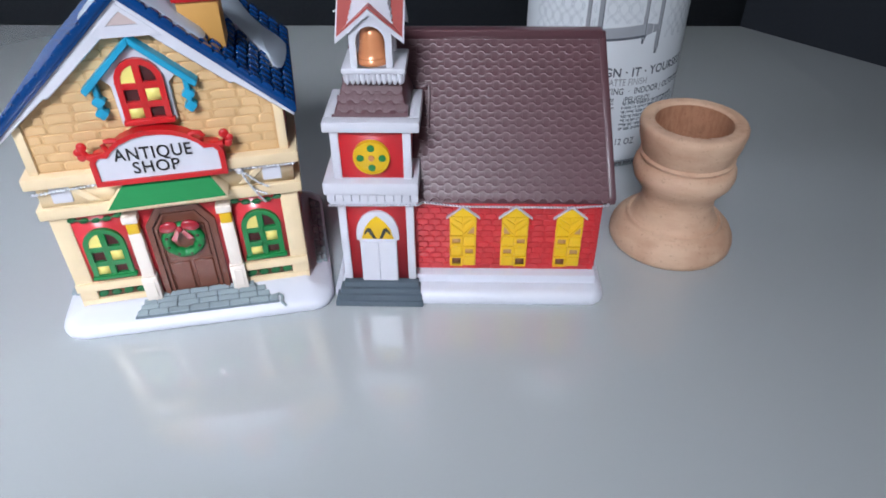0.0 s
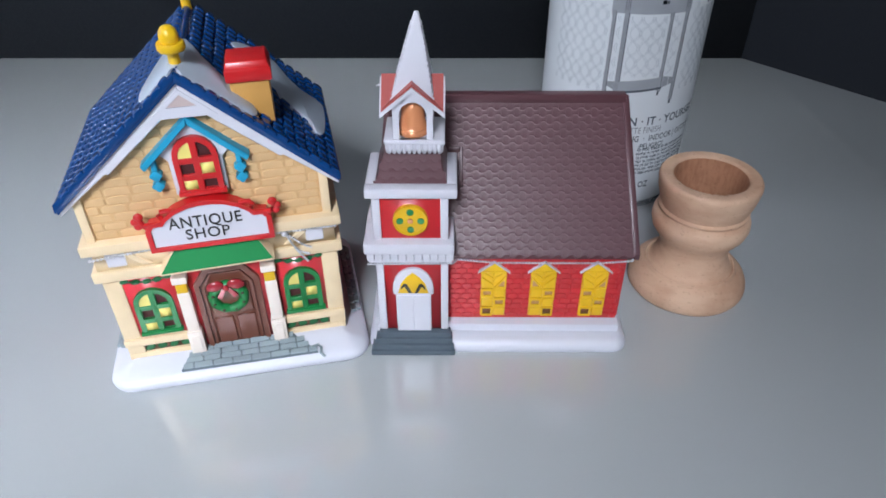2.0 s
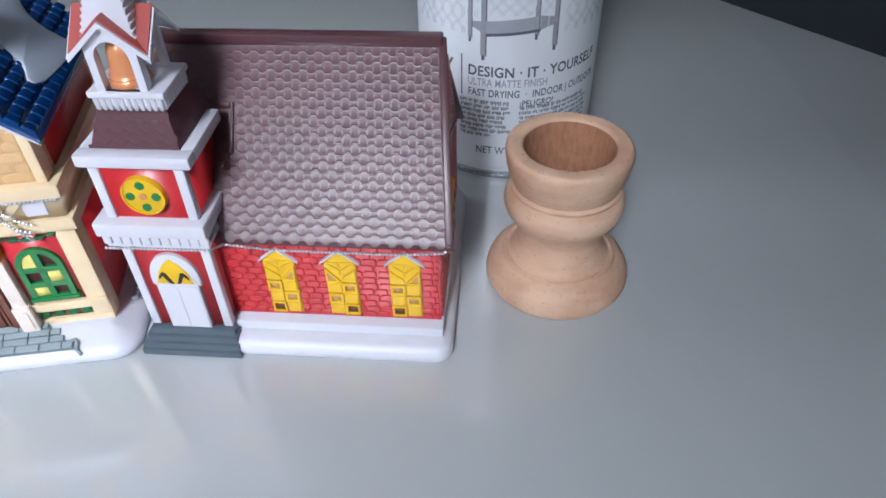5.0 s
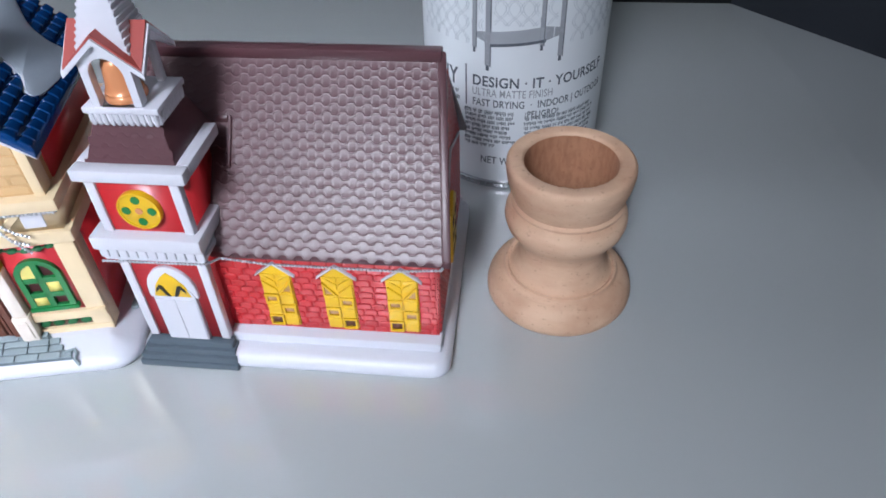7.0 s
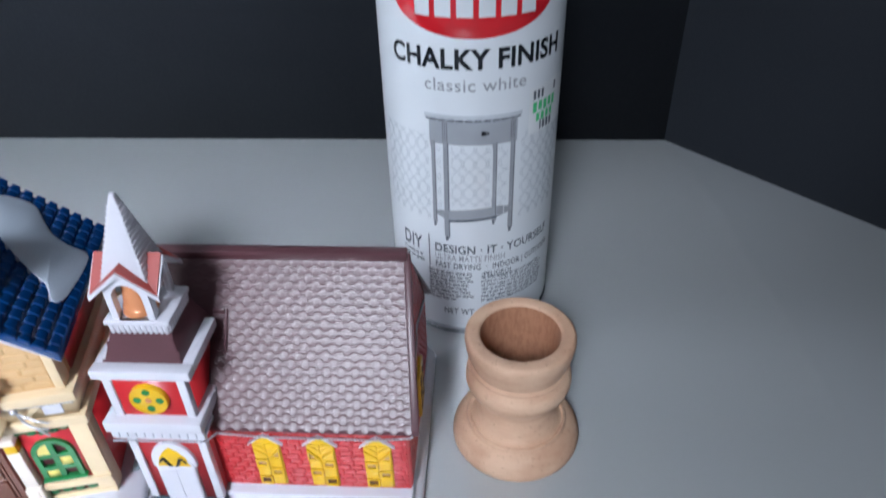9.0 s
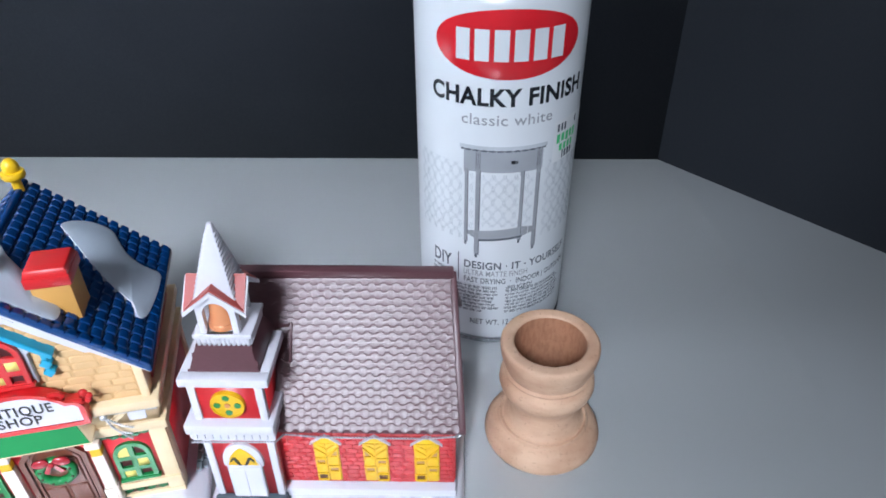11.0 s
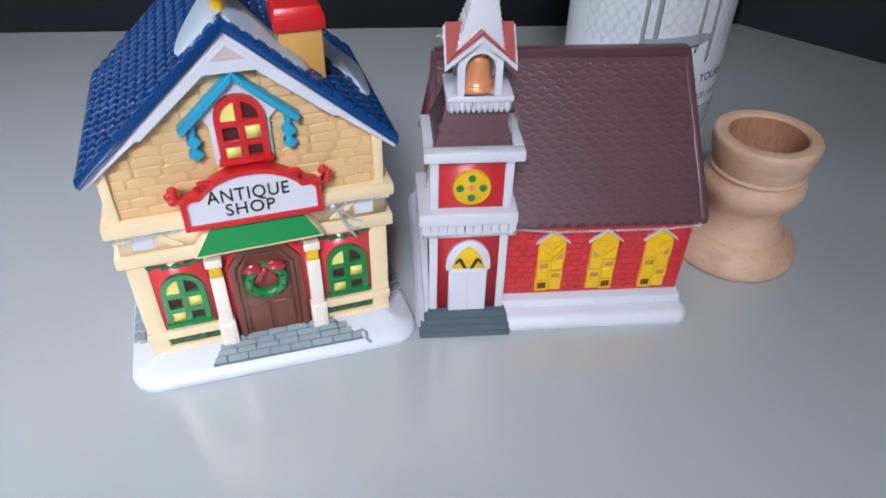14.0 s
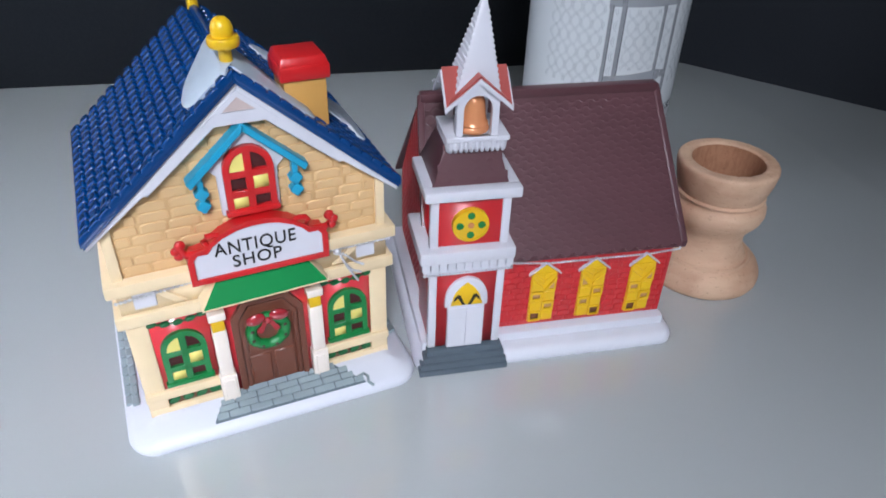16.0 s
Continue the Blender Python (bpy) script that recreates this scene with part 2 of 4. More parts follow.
    bmesh.ops.recalc_face_normals(bm, faces=fs)
    return bm


def dress(me, bm, material, sharp=38):
    for f in bm.faces:
        f.smooth = True
    for e in bm.edges:
        e.smooth = len(e.link_faces) == 2 and e.calc_face_angle(0) < radians(sharp)
    bm.to_mesh(me)
    bm.free()
    me.materials.append(material)
    return me


def part(name, bm, material, parent=None, label="", sharp=38):
    ob = new(name, dress(bpy.data.meshes.new(name), bm, material, sharp))
    ob.parent = parent
    return tagged(ob, label)


def thing(name, label, category, at=(0, 0, 0), turn=0.0, group="", kind=""):
    ob = new(name)
    ob.empty_display_size = 0.02
    ob.matrix_world = pose(at[0] * MM, at[1] * MM, at[2] * MM, 0, 0, turn)
    return tagged(ob, label, category, group, kind)


def mesh_of(name, bm, material, sharp=38):
    return dress(bpy.data.meshes.new(name), bm, material, sharp)


def piece(name, me, parent, m):
    ob = new(name, me)
    ob.parent = parent
    ob.matrix_local = m
    return ob


def place(x, y, z, sx=1.0, sy=1.0, sz=1.0, turn=None):
    m = Matrix.Translation((x * MM, y * MM, z * MM))
    if turn is not None:
        m = m @ turn
    return m @ Matrix.Diagonal((sx, sy, sz, 1))


def text_mesh(name, body, height, material, bold=0.0, spacing=1.0, align="CENTER", thick=0.0, width=None):
    """Lettering as a flat mesh in x and z (millimetres of cap height), centred."""
    cu = bpy.data.curves.new(name, "FONT")
    cu.body, cu.align_x, cu.align_y, cu.size, cu.space_character, cu.offset, cu.extrude = body, align, "CENTER", 1.0, spacing, bold, thick
    cu.resolution_u = 4
    ob = new(name, cu)
    me = bpy.data.meshes.new_from_object(ob.evaluated_get(bpy.context.evaluated_depsgraph_get()))
    bpy.data.objects.remove(ob)
    bpy.data.curves.remove(cu)
    k = height / 0.69
    xs = [v.co.x for v in me.vertices]
    kx = width / (max(xs) - min(xs)) if width else k
    for v in me.vertices:
        x, y, z = v.co
        v.co = (x * kx * MM, -z * k * MM, y * k * MM)
    me.materials.clear()
    me.materials.append(material)
    return me


def arch(cx, half, z0, zs, zt, n=8):
    """Outline of an arched opening: sill z0, springing zs, crown zt."""
    pts = [(cx - half, z0), (cx + half, z0)]
    for i in range(n + 1):
        a = math.pi * i / n
        pts.append((cx + half * math.cos(a), zs + (zt - zs) * math.sin(a)))
    return pts


def mound(bm, x0, x1, y0, y1, radius, steps, shear=0.0, n=8):
    """Soft-edged base with a rounded plan; steps of (inset, height) from the foot up."""
    rings = []
    for ins, z in steps:
        r = max(radius - ins, 1.0)
        ring = []
        for cx, cy, a0 in ((x1 - ins - r, y1 - ins - r, 0), (x0 + ins + r, y1 - ins - r, 90), (x0 + ins + r, y0 + ins + r, 180), (x1 - ins - r, y0 + ins + r, 270)):
            for i in range(n + 1):
                a = radians(a0 + 90 * i / n)
                x, y = cx + r * math.cos(a), cy + r * math.sin(a)
                ring.append(bm.verts.new((x * MM, (y + shear * x) * MM, z * MM)))
        rings.append(ring)
    m = len(rings[0])
    for p, q in zip(rings, rings[1:]):
        for i in range(m):
            bm.faces.new((p[i], p[(i + 1) % m], q[(i + 1) % m], q[i]))
    bm.faces.new(rings[0][::-1])
    bm.faces.new(rings[-1])
    bmesh.ops.recalc_face_normals(bm, faces=bm.faces[:])
    return bm


# ---- the table, the board behind it and the room ----
bm = bm_new()
box(bm, -560, 620, -420, 900, -25, 0, 2)
table = thing("table", "white table with a glossy laminate top", "table")
part("tabletop", bm, TABLE, table)
leg = mesh_of("leg", box(bm_new(), -25, 25, -25, 25, -750, -25, 2), PLASTER)
for lx, ly in ((-520, -370), (570, -370), (-520, 850), (570, 850)):
    piece("leg", leg, table, place(lx, ly, 0))

board = thing("display_board", "black folding display board standing on the white table", "display board")
BH = 255
part("back_panel", box(bm_new(), -357, 193, 480, 485, 0, BH), BOARD, board)
bm = bm_new()
hull(bm, [(190.2, 482, 0), (470, 180, 0), (474, 184, 0), (194, 487, 0)], [(190.2, 482, BH), (470, 180, BH), (474, 184, BH), (194, 487, BH)])
part("side_panel", bm, BOARD, board)
bm = bm_new()
hull(bm, [(-354.2, 482, 0), (-500, 320, 0), (-504, 324, 0), (-358, 487, 0)], [(-354.2, 482, BH), (-500, 320, BH), (-504, 324, BH), (-358, 487, BH)])
part("side_panel", bm, BOARD, board)

RX0, RX1, RY0, RY1, RZ0, RZ1 = -3050, 1600, -1200, 1300, -800, 1900
tagged(part("floor", box(bm_new(), RX0 - 100, RX1 + 100, RY0 - 100, RY1 + 100, RZ0 - 60, RZ0), FLOORING), "grey-brown wooden floor", "floor", kind="structure")
tagged(part("ceiling", box(bm_new(), RX0 - 100, RX1 + 100, RY0 - 100, RY1 + 100, RZ1, RZ1 + 60), PLASTER), "plain white ceiling", "ceiling", kind="structure")
tagged(part("wall_east", box(bm_new(), RX1, RX1 + 100, RY0, RY1, RZ0, RZ1), PLASTER), "plain pale wall", "wall", kind="structure")


def holed_wall(name, along, a0, a1, o0, o1, openings, d0, d1):
    """Wall with a window opening; along x or y."""
    bm = bm_new()
    edges = [RZ0] + [z for pair in openings for z in pair] + [RZ1]
    cuts = [(a0, o0, RZ0, RZ1), (o1, a1, RZ0, RZ1)] + [(o0, o1, r, t) for r, t in zip(edges[::2], edges[1::2])]
    for p, q, r, t in cuts:
        if along == "x":
            box(bm, p, q, d0, d1, r, t)
        else:
            box(bm, d0, d1, p, q, r, t)
    return tagged(part(name, bm, PLASTER), "plain pale wall with a window opening", "wall", kind="structure")


holed_wall("wall_south", "x", RX0 - 100, RX1 + 100, -790, -70, ((860, 1470),), RY0 - 100, RY0)
tagged(part("wall_north", box(bm_new(), RX0 - 100, RX1 + 100, RY1, RY1 + 100, RZ0, RZ1), PLASTER), "plain pale wall", "wall", kind="structure")
holed_wall("wall_west", "y", RY0, RY1, -420, 1120, ((480, 1820),), RX0 - 100, RX0)


# ---- the church ornament ----
church = thing("church_ornament", "small red plastic church ornament with a maroon shingled roof", "christmas ornament", (0, 200, 0))
GY = 34.7          # ridge line depth
RZ, EZ, EY = 85.0, 40.0, -1.6
bm = bm_new()
mound(bm, -45.6, 52.6, -10.5, 76, 6, [(0.8, 0), (0.1, 0.9), (0, 2.2), (0.5, 3.8), (1.6, 5.0), (3.2, 5.6), (5.5, 5.8)])
base = part("snow_base", bm, SNOW, church, "white snow-covered base")
part("plinth", box(bm_new(), -42.6, 49.4, -4.0, 72, 2, 9.0, 0.7), SNOW, church)
# main hall
bm = bm_new()
slab_pts = [(0, 9), (69.4, 9), (69.4, 40), (34.7, 83), (0, 40)]
hull(bm, [(-37.8, y, z) for y, z in slab_pts], [(48.6, y, z) for y, z in slab_pts])
hall = part("hall_wall", bm, WALLRED, church, "red brick wall")
# roof slopes
ridge_l, ridge_r, eave_l, eave_r = -37.2, 47.8, -41.0, 51.6


def slope(bm, front=True):
    k = 1 if front else -1
    e, g, t = (EY if front else 2 * GY - EY), GY, 2.0
    low = [(eave_l, e + 0.5 * k, EZ - t), (eave_r, e + 0.5 * k, EZ - t), (ridge_r, g + 0.3 * k, RZ - t), (ridge_l, g + 0.3 * k, RZ - t)]
    return hull(bm, low, [(x, y, z + t) for x, y, z in low], 0.3)


front_slope = part("front_roof_slope", slope(bm_new()), MAROON, church)
part("back_roof_slope", slope(bm_new(), False), MAROON, church)
part("ridge_cap", box(bm_new(), ridge_l - 0.2, ridge_r + 0.2, GY - 2.2, GY + 2.2, RZ - 2.2, RZ + 1.0, 0.6), MAROON, church)

for x0, x1 in ((eave_r, ridge_r), (eave_l, ridge_l)):
    d = 1.2 if x0 > 0 else -1.2
    low = [(x0 - d, EY + 0.4, EZ - 2.0), (x0 + d, EY + 0.4, EZ - 2.0), (x1 + d, GY, RZ - 2.4), (x1 - d, GY, RZ - 2.4)]
    part("rake_trim", hull(bm_new(), low, [(x, y - 0.3, z + 2.9) for x, y, z in low], 0.3, 2), MAROON, church)

# windows in the long wall
def church_window(cx, first):
    """Yellow moulded window: two columns of raised cells, every other one open, under a pointed top of slanted bars."""
    w = part("window", slab(bm_new(), [(cx - 4.7, 11), (cx + 4.7, 11), (cx + 4.7, 32), (cx, 36.2), (cx - 4.7, 32)], -0.9, 0.6, 0.2), YELLOW, church, "yellow lattice window with square openings")
    for row in range(3):
        z = 13.4 + 4.5 * row
        for k in (-1, 1):
            x = cx + 2.3 * k
            out = [(x - 2.15, z - 2.1), (x + 2.15, z - 2.1), (x + 2.15, z + 2.1), (x - 2.15, z + 2.1)]
            if k == (first if row % 2 == 0 else -first):
                hx, hz = (1.55, 1.55) if row == 0 else (1.45, 1.1)
                part("open_cell", ring_plate(bm_new(), out, [(x - hx, z - hz), (x + hx, z - hz), (x + hx, z + hz), (x - hx, z + hz)], -1.6, -0.8), YELLOW, w)
                part("opening", box(bm_new(), x - 1.7, x + 1.7, -0.95, -0.6, z - 1.7, z + 1.7), BROWN if row == 0 else AMBER, w, "square opening")
            else:
                part("cell", box(bm_new(), x - 2.15, x + 2.15, -1.45, -0.8, z - 2.1, z + 2.1, 0.28, 1), YELLOW, w)
    for k in (-1, 1):
        foot = [(cx + 0.15 * k, 24.7), (cx + 4.45 * k, 24.7), (cx + 4.45 * k, 30.0), (cx + 0.15 * k, 26.4)]
        if k == -first:
            part("gable_cell", ring_plate(bm_new(), [(cx + 0.2 * k, 25.0), (cx + 4.45 * k, 24.7), (cx + 4.45 * k, 30.4)], [(cx + 1.2 * k, 25.5), (cx + 3.9 * k, 25.3), (cx + 3.9 * k, 28.9)], -1.6, -0.8), YELLOW, w)
            part("opening", slab(bm_new(), [(cx + 1.1 * k, 25.4), (cx + 4.0 * k, 25.2), (cx + 4.0 * k, 29.1)], -0.95, -0.6), AMBER, w, "triangular opening")
        else:
            part("gable_cell", slab(bm_new(), foot, -1.4, -0.8, 0.2, 1), YELLOW, w)
        for lo in (27.4, 30.4):
            pts = [(cx + 0.2 * k, lo), (cx + 4.4 * k, min(lo + 3.5, 32.2)), (cx + 4.4 * k, min(lo + 5.6, 32.6)), (cx + 0.2 * k, min(lo + 2.1, 36.0))]
            part("slanted_bar", slab(bm_new(), pts, -1.15 - 0.004 * lo, -0.8, 0.15, 1), YELLOW, w)
    hood = bm_new()
    for k in (-1, 1):
        pts = [(cx, 36.4), (cx + 5.9 * k, 31.5), (cx + 5.9 * k, 32.2), (cx, 37.2)]
        slab(hood, pts, -1.5, 0.3, 0.15, 1)
    part("window_hood", hood, WHITE, w, "white gabled hood")


for cx, first in ((1.2, -1), (19.4, 1), (38.4, -1)):
    church_window(cx, first)

# window in the end gable
gw = [(28.4, 13), (41.0, 13), (41.0, 33), (34.7, 38.5), (28.4, 33)]
end_win = part("window", hull(bm_new(), [(48.0, y, z) for y, z in gw], [(50.3, y, z) for y, z in gw], 0.3), YELLOW, church, "yellow window in the end gable")
for y in (31.6, 37.8):
    for z in (16.5, 22.5, 28.5):
        part("opening", box(bm_new(), 49.8, 50.4, y - 1.6, y + 1.6, z - 1.6, z + 1.6), DARK, end_win, "square opening")
# tower
TX0, TX1, TY0, TY1 = -41.0, -15.5, -6.5, 16.0
TC = (TX0 + TX1) / 2
part("tower_wall", box(bm_new(), TX0 + 0.8, TX1 - 0.8, TY0 + 0.8, TY1, 8.6, 69), WALLRED, church, "red tower wall")
for x0, x1 in ((TX0, TX0 + 2.7), (TX1 - 2.7, TX1)):
    part("pilaster", box(bm_new(), x0, x1, TY0, TY0 + 2.6, 8.8, 44, 0.3), WHITE, church, "white pilaster")
    part("pilaster", box(bm_new(), x0, x1, TY0, TY0 + 2.6, 50.5, 69, 0.3), WHITE, church, "white pilaster")
bal = part("balcony", box(bm_new(), -44.6, -13.4, -9.6, TY1, 46.4, 51, 0.7), WHITE, church, "white balcony ledge with dentils")
part("rail", box(bm_new(), -43.2, -14.2, -8.3, TY1, 42.0, 43.6, 0.4), WHITE, bal)
part("backing", box(bm_new(), -42.0, -15.0, -7.6, TY1, 43.4, 46.6), WHITE, bal)
dentil = mesh_of("dentil", box(bm_new(), -1.28, 1.28, -0.5, 0.8, 0, 3.6, 0.22, 1), WHITE)
for i in range(11):
    piece("dentil", dentil, bal, place(-42.4 + i * 2.75, -8.2, 43.2))
plat = bm_new()
for x0, x1, y0, y1 in ((-43, -12.6, -8, -3.6), (-43, -39.6, -3.6, 17), (-16.2, -12.6, -3.6, 17)):
    box(plat, x0, x1, y0, y1, 68.2, 71.8, 0.6)
part("tower_cornice", plat, WHITE, church, "white tower cornice")
# raised rim where the cornice meets the hall roof
low = [(-11.3, 13.8, 57.6), (-10.4, 13.8, 57.6), (-10.4, 22.6, 68.5), (-11.3, 22.6, 68.5)]
part("cornice_rim", hull(bm_new(), low, [(x, y - 0.4, z + 2.6) for x, y, z in low], 0.2, 1), MAROON, church)
low = [(-15.4, 21.8, 67.6), (-11.4, 21.8, 67.6), (-11.4, 22.6, 68.5), (-15.4, 22.6, 68.5)]
part("cornice_rim", hull(bm_new(), low, [(x, y - 0.4, z + 2.6) for x, y, z in low], 0.2, 1), MAROON, church)
# mansard
mb = [(-40.2, -4.2, 70), (-15.6, -4.2, 70), (-15.6, 20, 70), (-40.2, 20, 70)]
mt = [(-35.6, 1.0, 83.5), (-19.4, 1.0, 83.5), (-19.4, 15, 83.5), (-35.6, 15, 83.5)]
mansard = part("tower_roof", hull(bm_new(), mb, mt, 0.3), MAROON, church, "maroon shingled tower skirt roof")
# belfry
BX0, BX1, BY0, BY1 = -35.4, -17.5, -1.8, 13.5
BCX, BCY = -26.7, (BY0 + BY1) / 2
belf = part("belfry_base", box(bm_new(), BX0, BX1, BY0, BY1, 82.6, 86.2, 0.4), WHITE, church, "white belfry base with icicle fringe")
part("belfry_floor", box(bm_new(), BX0 - 0.7, BX1 + 0.9, BY0 - 0.7, BY1 + 0.7, 85.0, 86.8, 0.5), WHITE, belf)
drop = mesh_of("icicle", lathe(bm_new(), [(0.2, -1.2), (0.62, -0.8), (0.82, 0.4), (0.86, 2.4)], seg=8), WHITE)
for i in range(11):
    x = BX0 + 0.9 + i * (BX1 - BX0 - 1.8) / 10
    piece("icicle", drop, belf, place(x, BY0 + 0.35, 82.6))
for i in range(9):
    y = BY0 + 1.2 + i * (BY1 - BY0 - 2.0) / 8
    piece("icicle", drop, belf, place(BX0 + 0.35, y, 82.6))
    piece("icicle", drop, belf, place(BX1 - 0.35, y, 82.6))
for x in (BCX - 5.4, BCX + 5.4):
    for y in (BY0 + 1.9, BY1 - 1.6):
        part("belfry_post", box(bm_new(), x - 1.0, x + 1.0, y - 1.0, y + 1.0, 87, 98, 0.3), WHITE, church, "white belfry post")
bell_bm = lathe(bm_new(), [(4.9, 86.6), (5.2, 87.2), (5.1, 87.9), (4.7, 88.5), (4.75, 89.1), (4.3, 89.7), (4.0, 91.2), (3.7, 93.6), (3.5, 95.6), (3.0, 97.0), (1.9, 98.0), (0, 98.4)], BCX - 0.2, BCY - 2.0, 36)
part("bell", bell_bm, COPPER, church, "copper-painted bell")


def cross_gable(bm, lift, thick, grow=0.0):
    """Four small gables meeting over the belfry: one folded shell with thickness."""
    hx, hy, ez, rz = 10.1 + grow, 9.0 + grow, 96.2, 104.6
    plan = [(0, -hy, rz), (hx, -hy, ez), (hx, 0, rz), (hx, hy, ez), (0, hy, rz), (-hx, hy, ez), (-hx, 0, rz), (-hx, -hy, ez)]
    skins = []
    for dz in (lift - thick, lift):
        mid = bm.verts.new((BCX * MM, BCY * MM, (rz + dz) * MM))
        skins.append((mid, [bm.verts.new(((BCX + x) * MM, (BCY + y) * MM, (z + dz) * MM)) for x, y, z in plan]))
    (m0, a), (m1, b) = skins
    for i in range(8):
        j = (i + 1) % 8
        bm.faces.new((m0, a[j], a[i]))
        bm.faces.new((m1, b[i], b[j]))
        bm.faces.new((a[i], a[j], b[j], b[i]))
    bmesh.ops.recalc_face_normals(bm, faces=bm.faces[:])
    return bm


part("belfry_eave", cross_gable(bm_new(), 0.0, 1.5), WHITE, church, "white belfry eaves")
part("belfry_roof", cross_gable(bm_new(), 0.9, 0.7, -0.5), BRICKRED, church, "rust-red belfry roof")
arch_bm = bm_new()
for y in (BY0 + 0.6,):
    arc = [(math.cos(math.pi * i / 10), math.sin(math.pi * i / 10)) for i in range(11)]
    outer = [(BCX + 6.3, 86.6)] + [(BCX + 6.3 * c, 97.8 + 5.4 * (1 - abs(c))) for c, q in arc] + [(BCX - 6.3, 86.6)]
    inner = [(BCX + 4.3, 86.8)] + [(BCX + 4.3 * c, 94.8 + 4.6 * q) for c, q in arc] + [(BCX - 4.3, 86.8)]
    ring_plate(arch_bm, outer, inner, y - 0.6, y + 0.6)
part("belfry_arch", arch_bm, WHITE, church, "white belfry arch")
tip = (-25.0, 5.6, 124.8)
sb = 6.6
sp_lo = [(BCX - sb, BCY - sb, 99.2), (BCX + sb, BCY - sb, 99.2), (BCX + sb, BCY + sb, 99.2), (BCX - sb, BCY + sb, 99.2)]
sp_hi = [(tip[0] + dx * 0.7, tip[1] + dy * 0.7, tip[2]) for dx, dy in ((-1, -1), (1, -1), (1, 1), (-1, 1))]
spire = part("spire", hull(bm_new(), sp_lo, sp_hi, 0.35), WHITE, church, "white ribbed spire")
ribs = bm_new()
for i in range(15):
    f = 0.02 + i * 0.06
    c = Vector((BCX, BCY, 99.2)).lerp(Vector(tip), f)
    s = sb * (1 - f) + 0.7 * f
    for k in (-1, 1):
        box(ribs, c.x + k * s - 0.28, c.x + k * s + 0.28, c.y - s, c.y + s, c.z - 0.42, c.z + 0.42, 0.2, 1)
part("rib", ribs, WHITE, spire)
# clock window, door and steps
rose = part("rose_window", slab(bm_new(), [(TC + 5.9 * math.cos(a), 59.0 + 5.9 * math.sin(a)) for a in (2 * math.pi * i / 40 for i in range(40))], TY0 - 0.6, TY0 + 1.2, 0.3), YELLOW, church, "round yellow window with green dots")
part("rim", ring_plate(bm_new(), [(TC + 5.8 * math.cos(a), 59.0 + 5.8 * math.sin(a)) for a in (2 * math.pi * i / 40 for i in range(40))], [(TC + 5.3 * math.cos(a), 59.0 + 5.3 * math.sin(a)) for a in (2 * math.pi * i / 40 for i in range(40))], TY0 - 0.95, TY0 - 0.4), YELLOW, rose)
for dx, dz, mat, r in ((3.5, 0, GREEN, 1.2), (-3.5, 0, GREEN, 1.2), (0, 3.5, GREEN, 1.2), (0, -3.5, GREEN, 1.2), (0, 0, COPPER, 1.0)):
    part("dot", slab(bm_new(), [(TC + dx + r * math.cos(a), 59.0 + dz + r * math.sin(a)) for a in (2 * math.pi * i / 20 for i in range(20))], TY0 - 0.85, TY0 - 0.2), mat, rose)
door = part("door", slab(bm_new(), arch(TC + 0.1, 6.4, 8.6, 27, 32), TY0 - 0.7, TY0 + 1.2, 0.3), WHITE, church, "white arched double door with a yellow fanlight")
part("surround", slab(bm_new(), arch(TC + 0.1, 7.4, 26.4, 28.8, 38.4, 12), TY0 - 0.4, TY0 + 1.2, 0.3), WHITE, door)
part("fanlight", slab(bm_new(), [(TC - 5.6, 27.2), (TC + 5.8, 27.2), (TC + 4.4, 31.6), (TC + 2.4, 34.6), (TC + 0.1, 36.6), (TC - 2.2, 34.6), (TC - 4.2, 31.6)], TY0 - 0.8, TY0 + 0.4, 0.25), YELLOW, door, "yellow fanlight")
for k in (-1, 1):
    part("bracket", slab(bm_new(), [(TC + 0.1 + k * u, w) for u, w in ((0.5, 27.5), (1.6, 27.6), (3.1, 30.6), (4.5, 29.0), (4.3, 30.4), (3.2, 31.9), (2.2, 31.6))], TY0 - 1.15, TY0 - 0.5, 0.1, 1), BLACK, door, "dark bracket")
leaf_me = mesh_of("door_leaf", box(bm_new(), -2.98, 2.98, -0.3, 0.4, 0, 17.2, 0.12, 1), WHITE)
for i in (-1, 1):
    piece("door_leaf", leaf_me, door, place(TC + 0.1 + i * 3.05, TY0 - 0.6, 9.0))
stair = part("steps", box(bm_new(), -43.4, -13.4, -10.2, -6, 0, 4.2, 0.3), STEEL, church, "grey moulded front steps")
for i, (x0, x1, y0, z1) in enumerate(((-44.6, -12.9, -11.9, 2.4), (-44.0, -13.3, -11.0, 4.5), (-42.8, -13.9, -9.7, 6.5), (-41.4, -14.6, -8.3, 8.5))):
    part("step", box(bm_new(), x0, x1, y0, -4.8, 0, z1, 0.45), STEEL, stair)
part("thread", cord(bm_new(), [(-43.6, TY0 - 2.8, 42.4), (-14.0, -8.9, 42.4), (-12.5, -3.2, 39.8), (1.2, -2.9, 38.0), (38.4, -2.9, 37.9), (50.4, -2.0, 38.2), (50.0, 20, 46), (49.6, 34, 54), (49.8, 60, 44)], 0.46, 1.1), SILVER, church, "silver hanging thread")

part("thread_end", cord(bm_new(), [(-36.4, 8.5, 99.6), (-37.6, 8.6, 100.6), (-38.4, 8.8, 100.2)], 0.4, 1.0), SILVER, church, "loose silver thread end")

# ---- the antique shop ornament ----
shop = thing("shop_ornament", "small cream plastic antique shop ornament with a blue tiled roof", "christmas ornament", (-92.9, 188.8, 0), 13.6)
bm = bm_new()
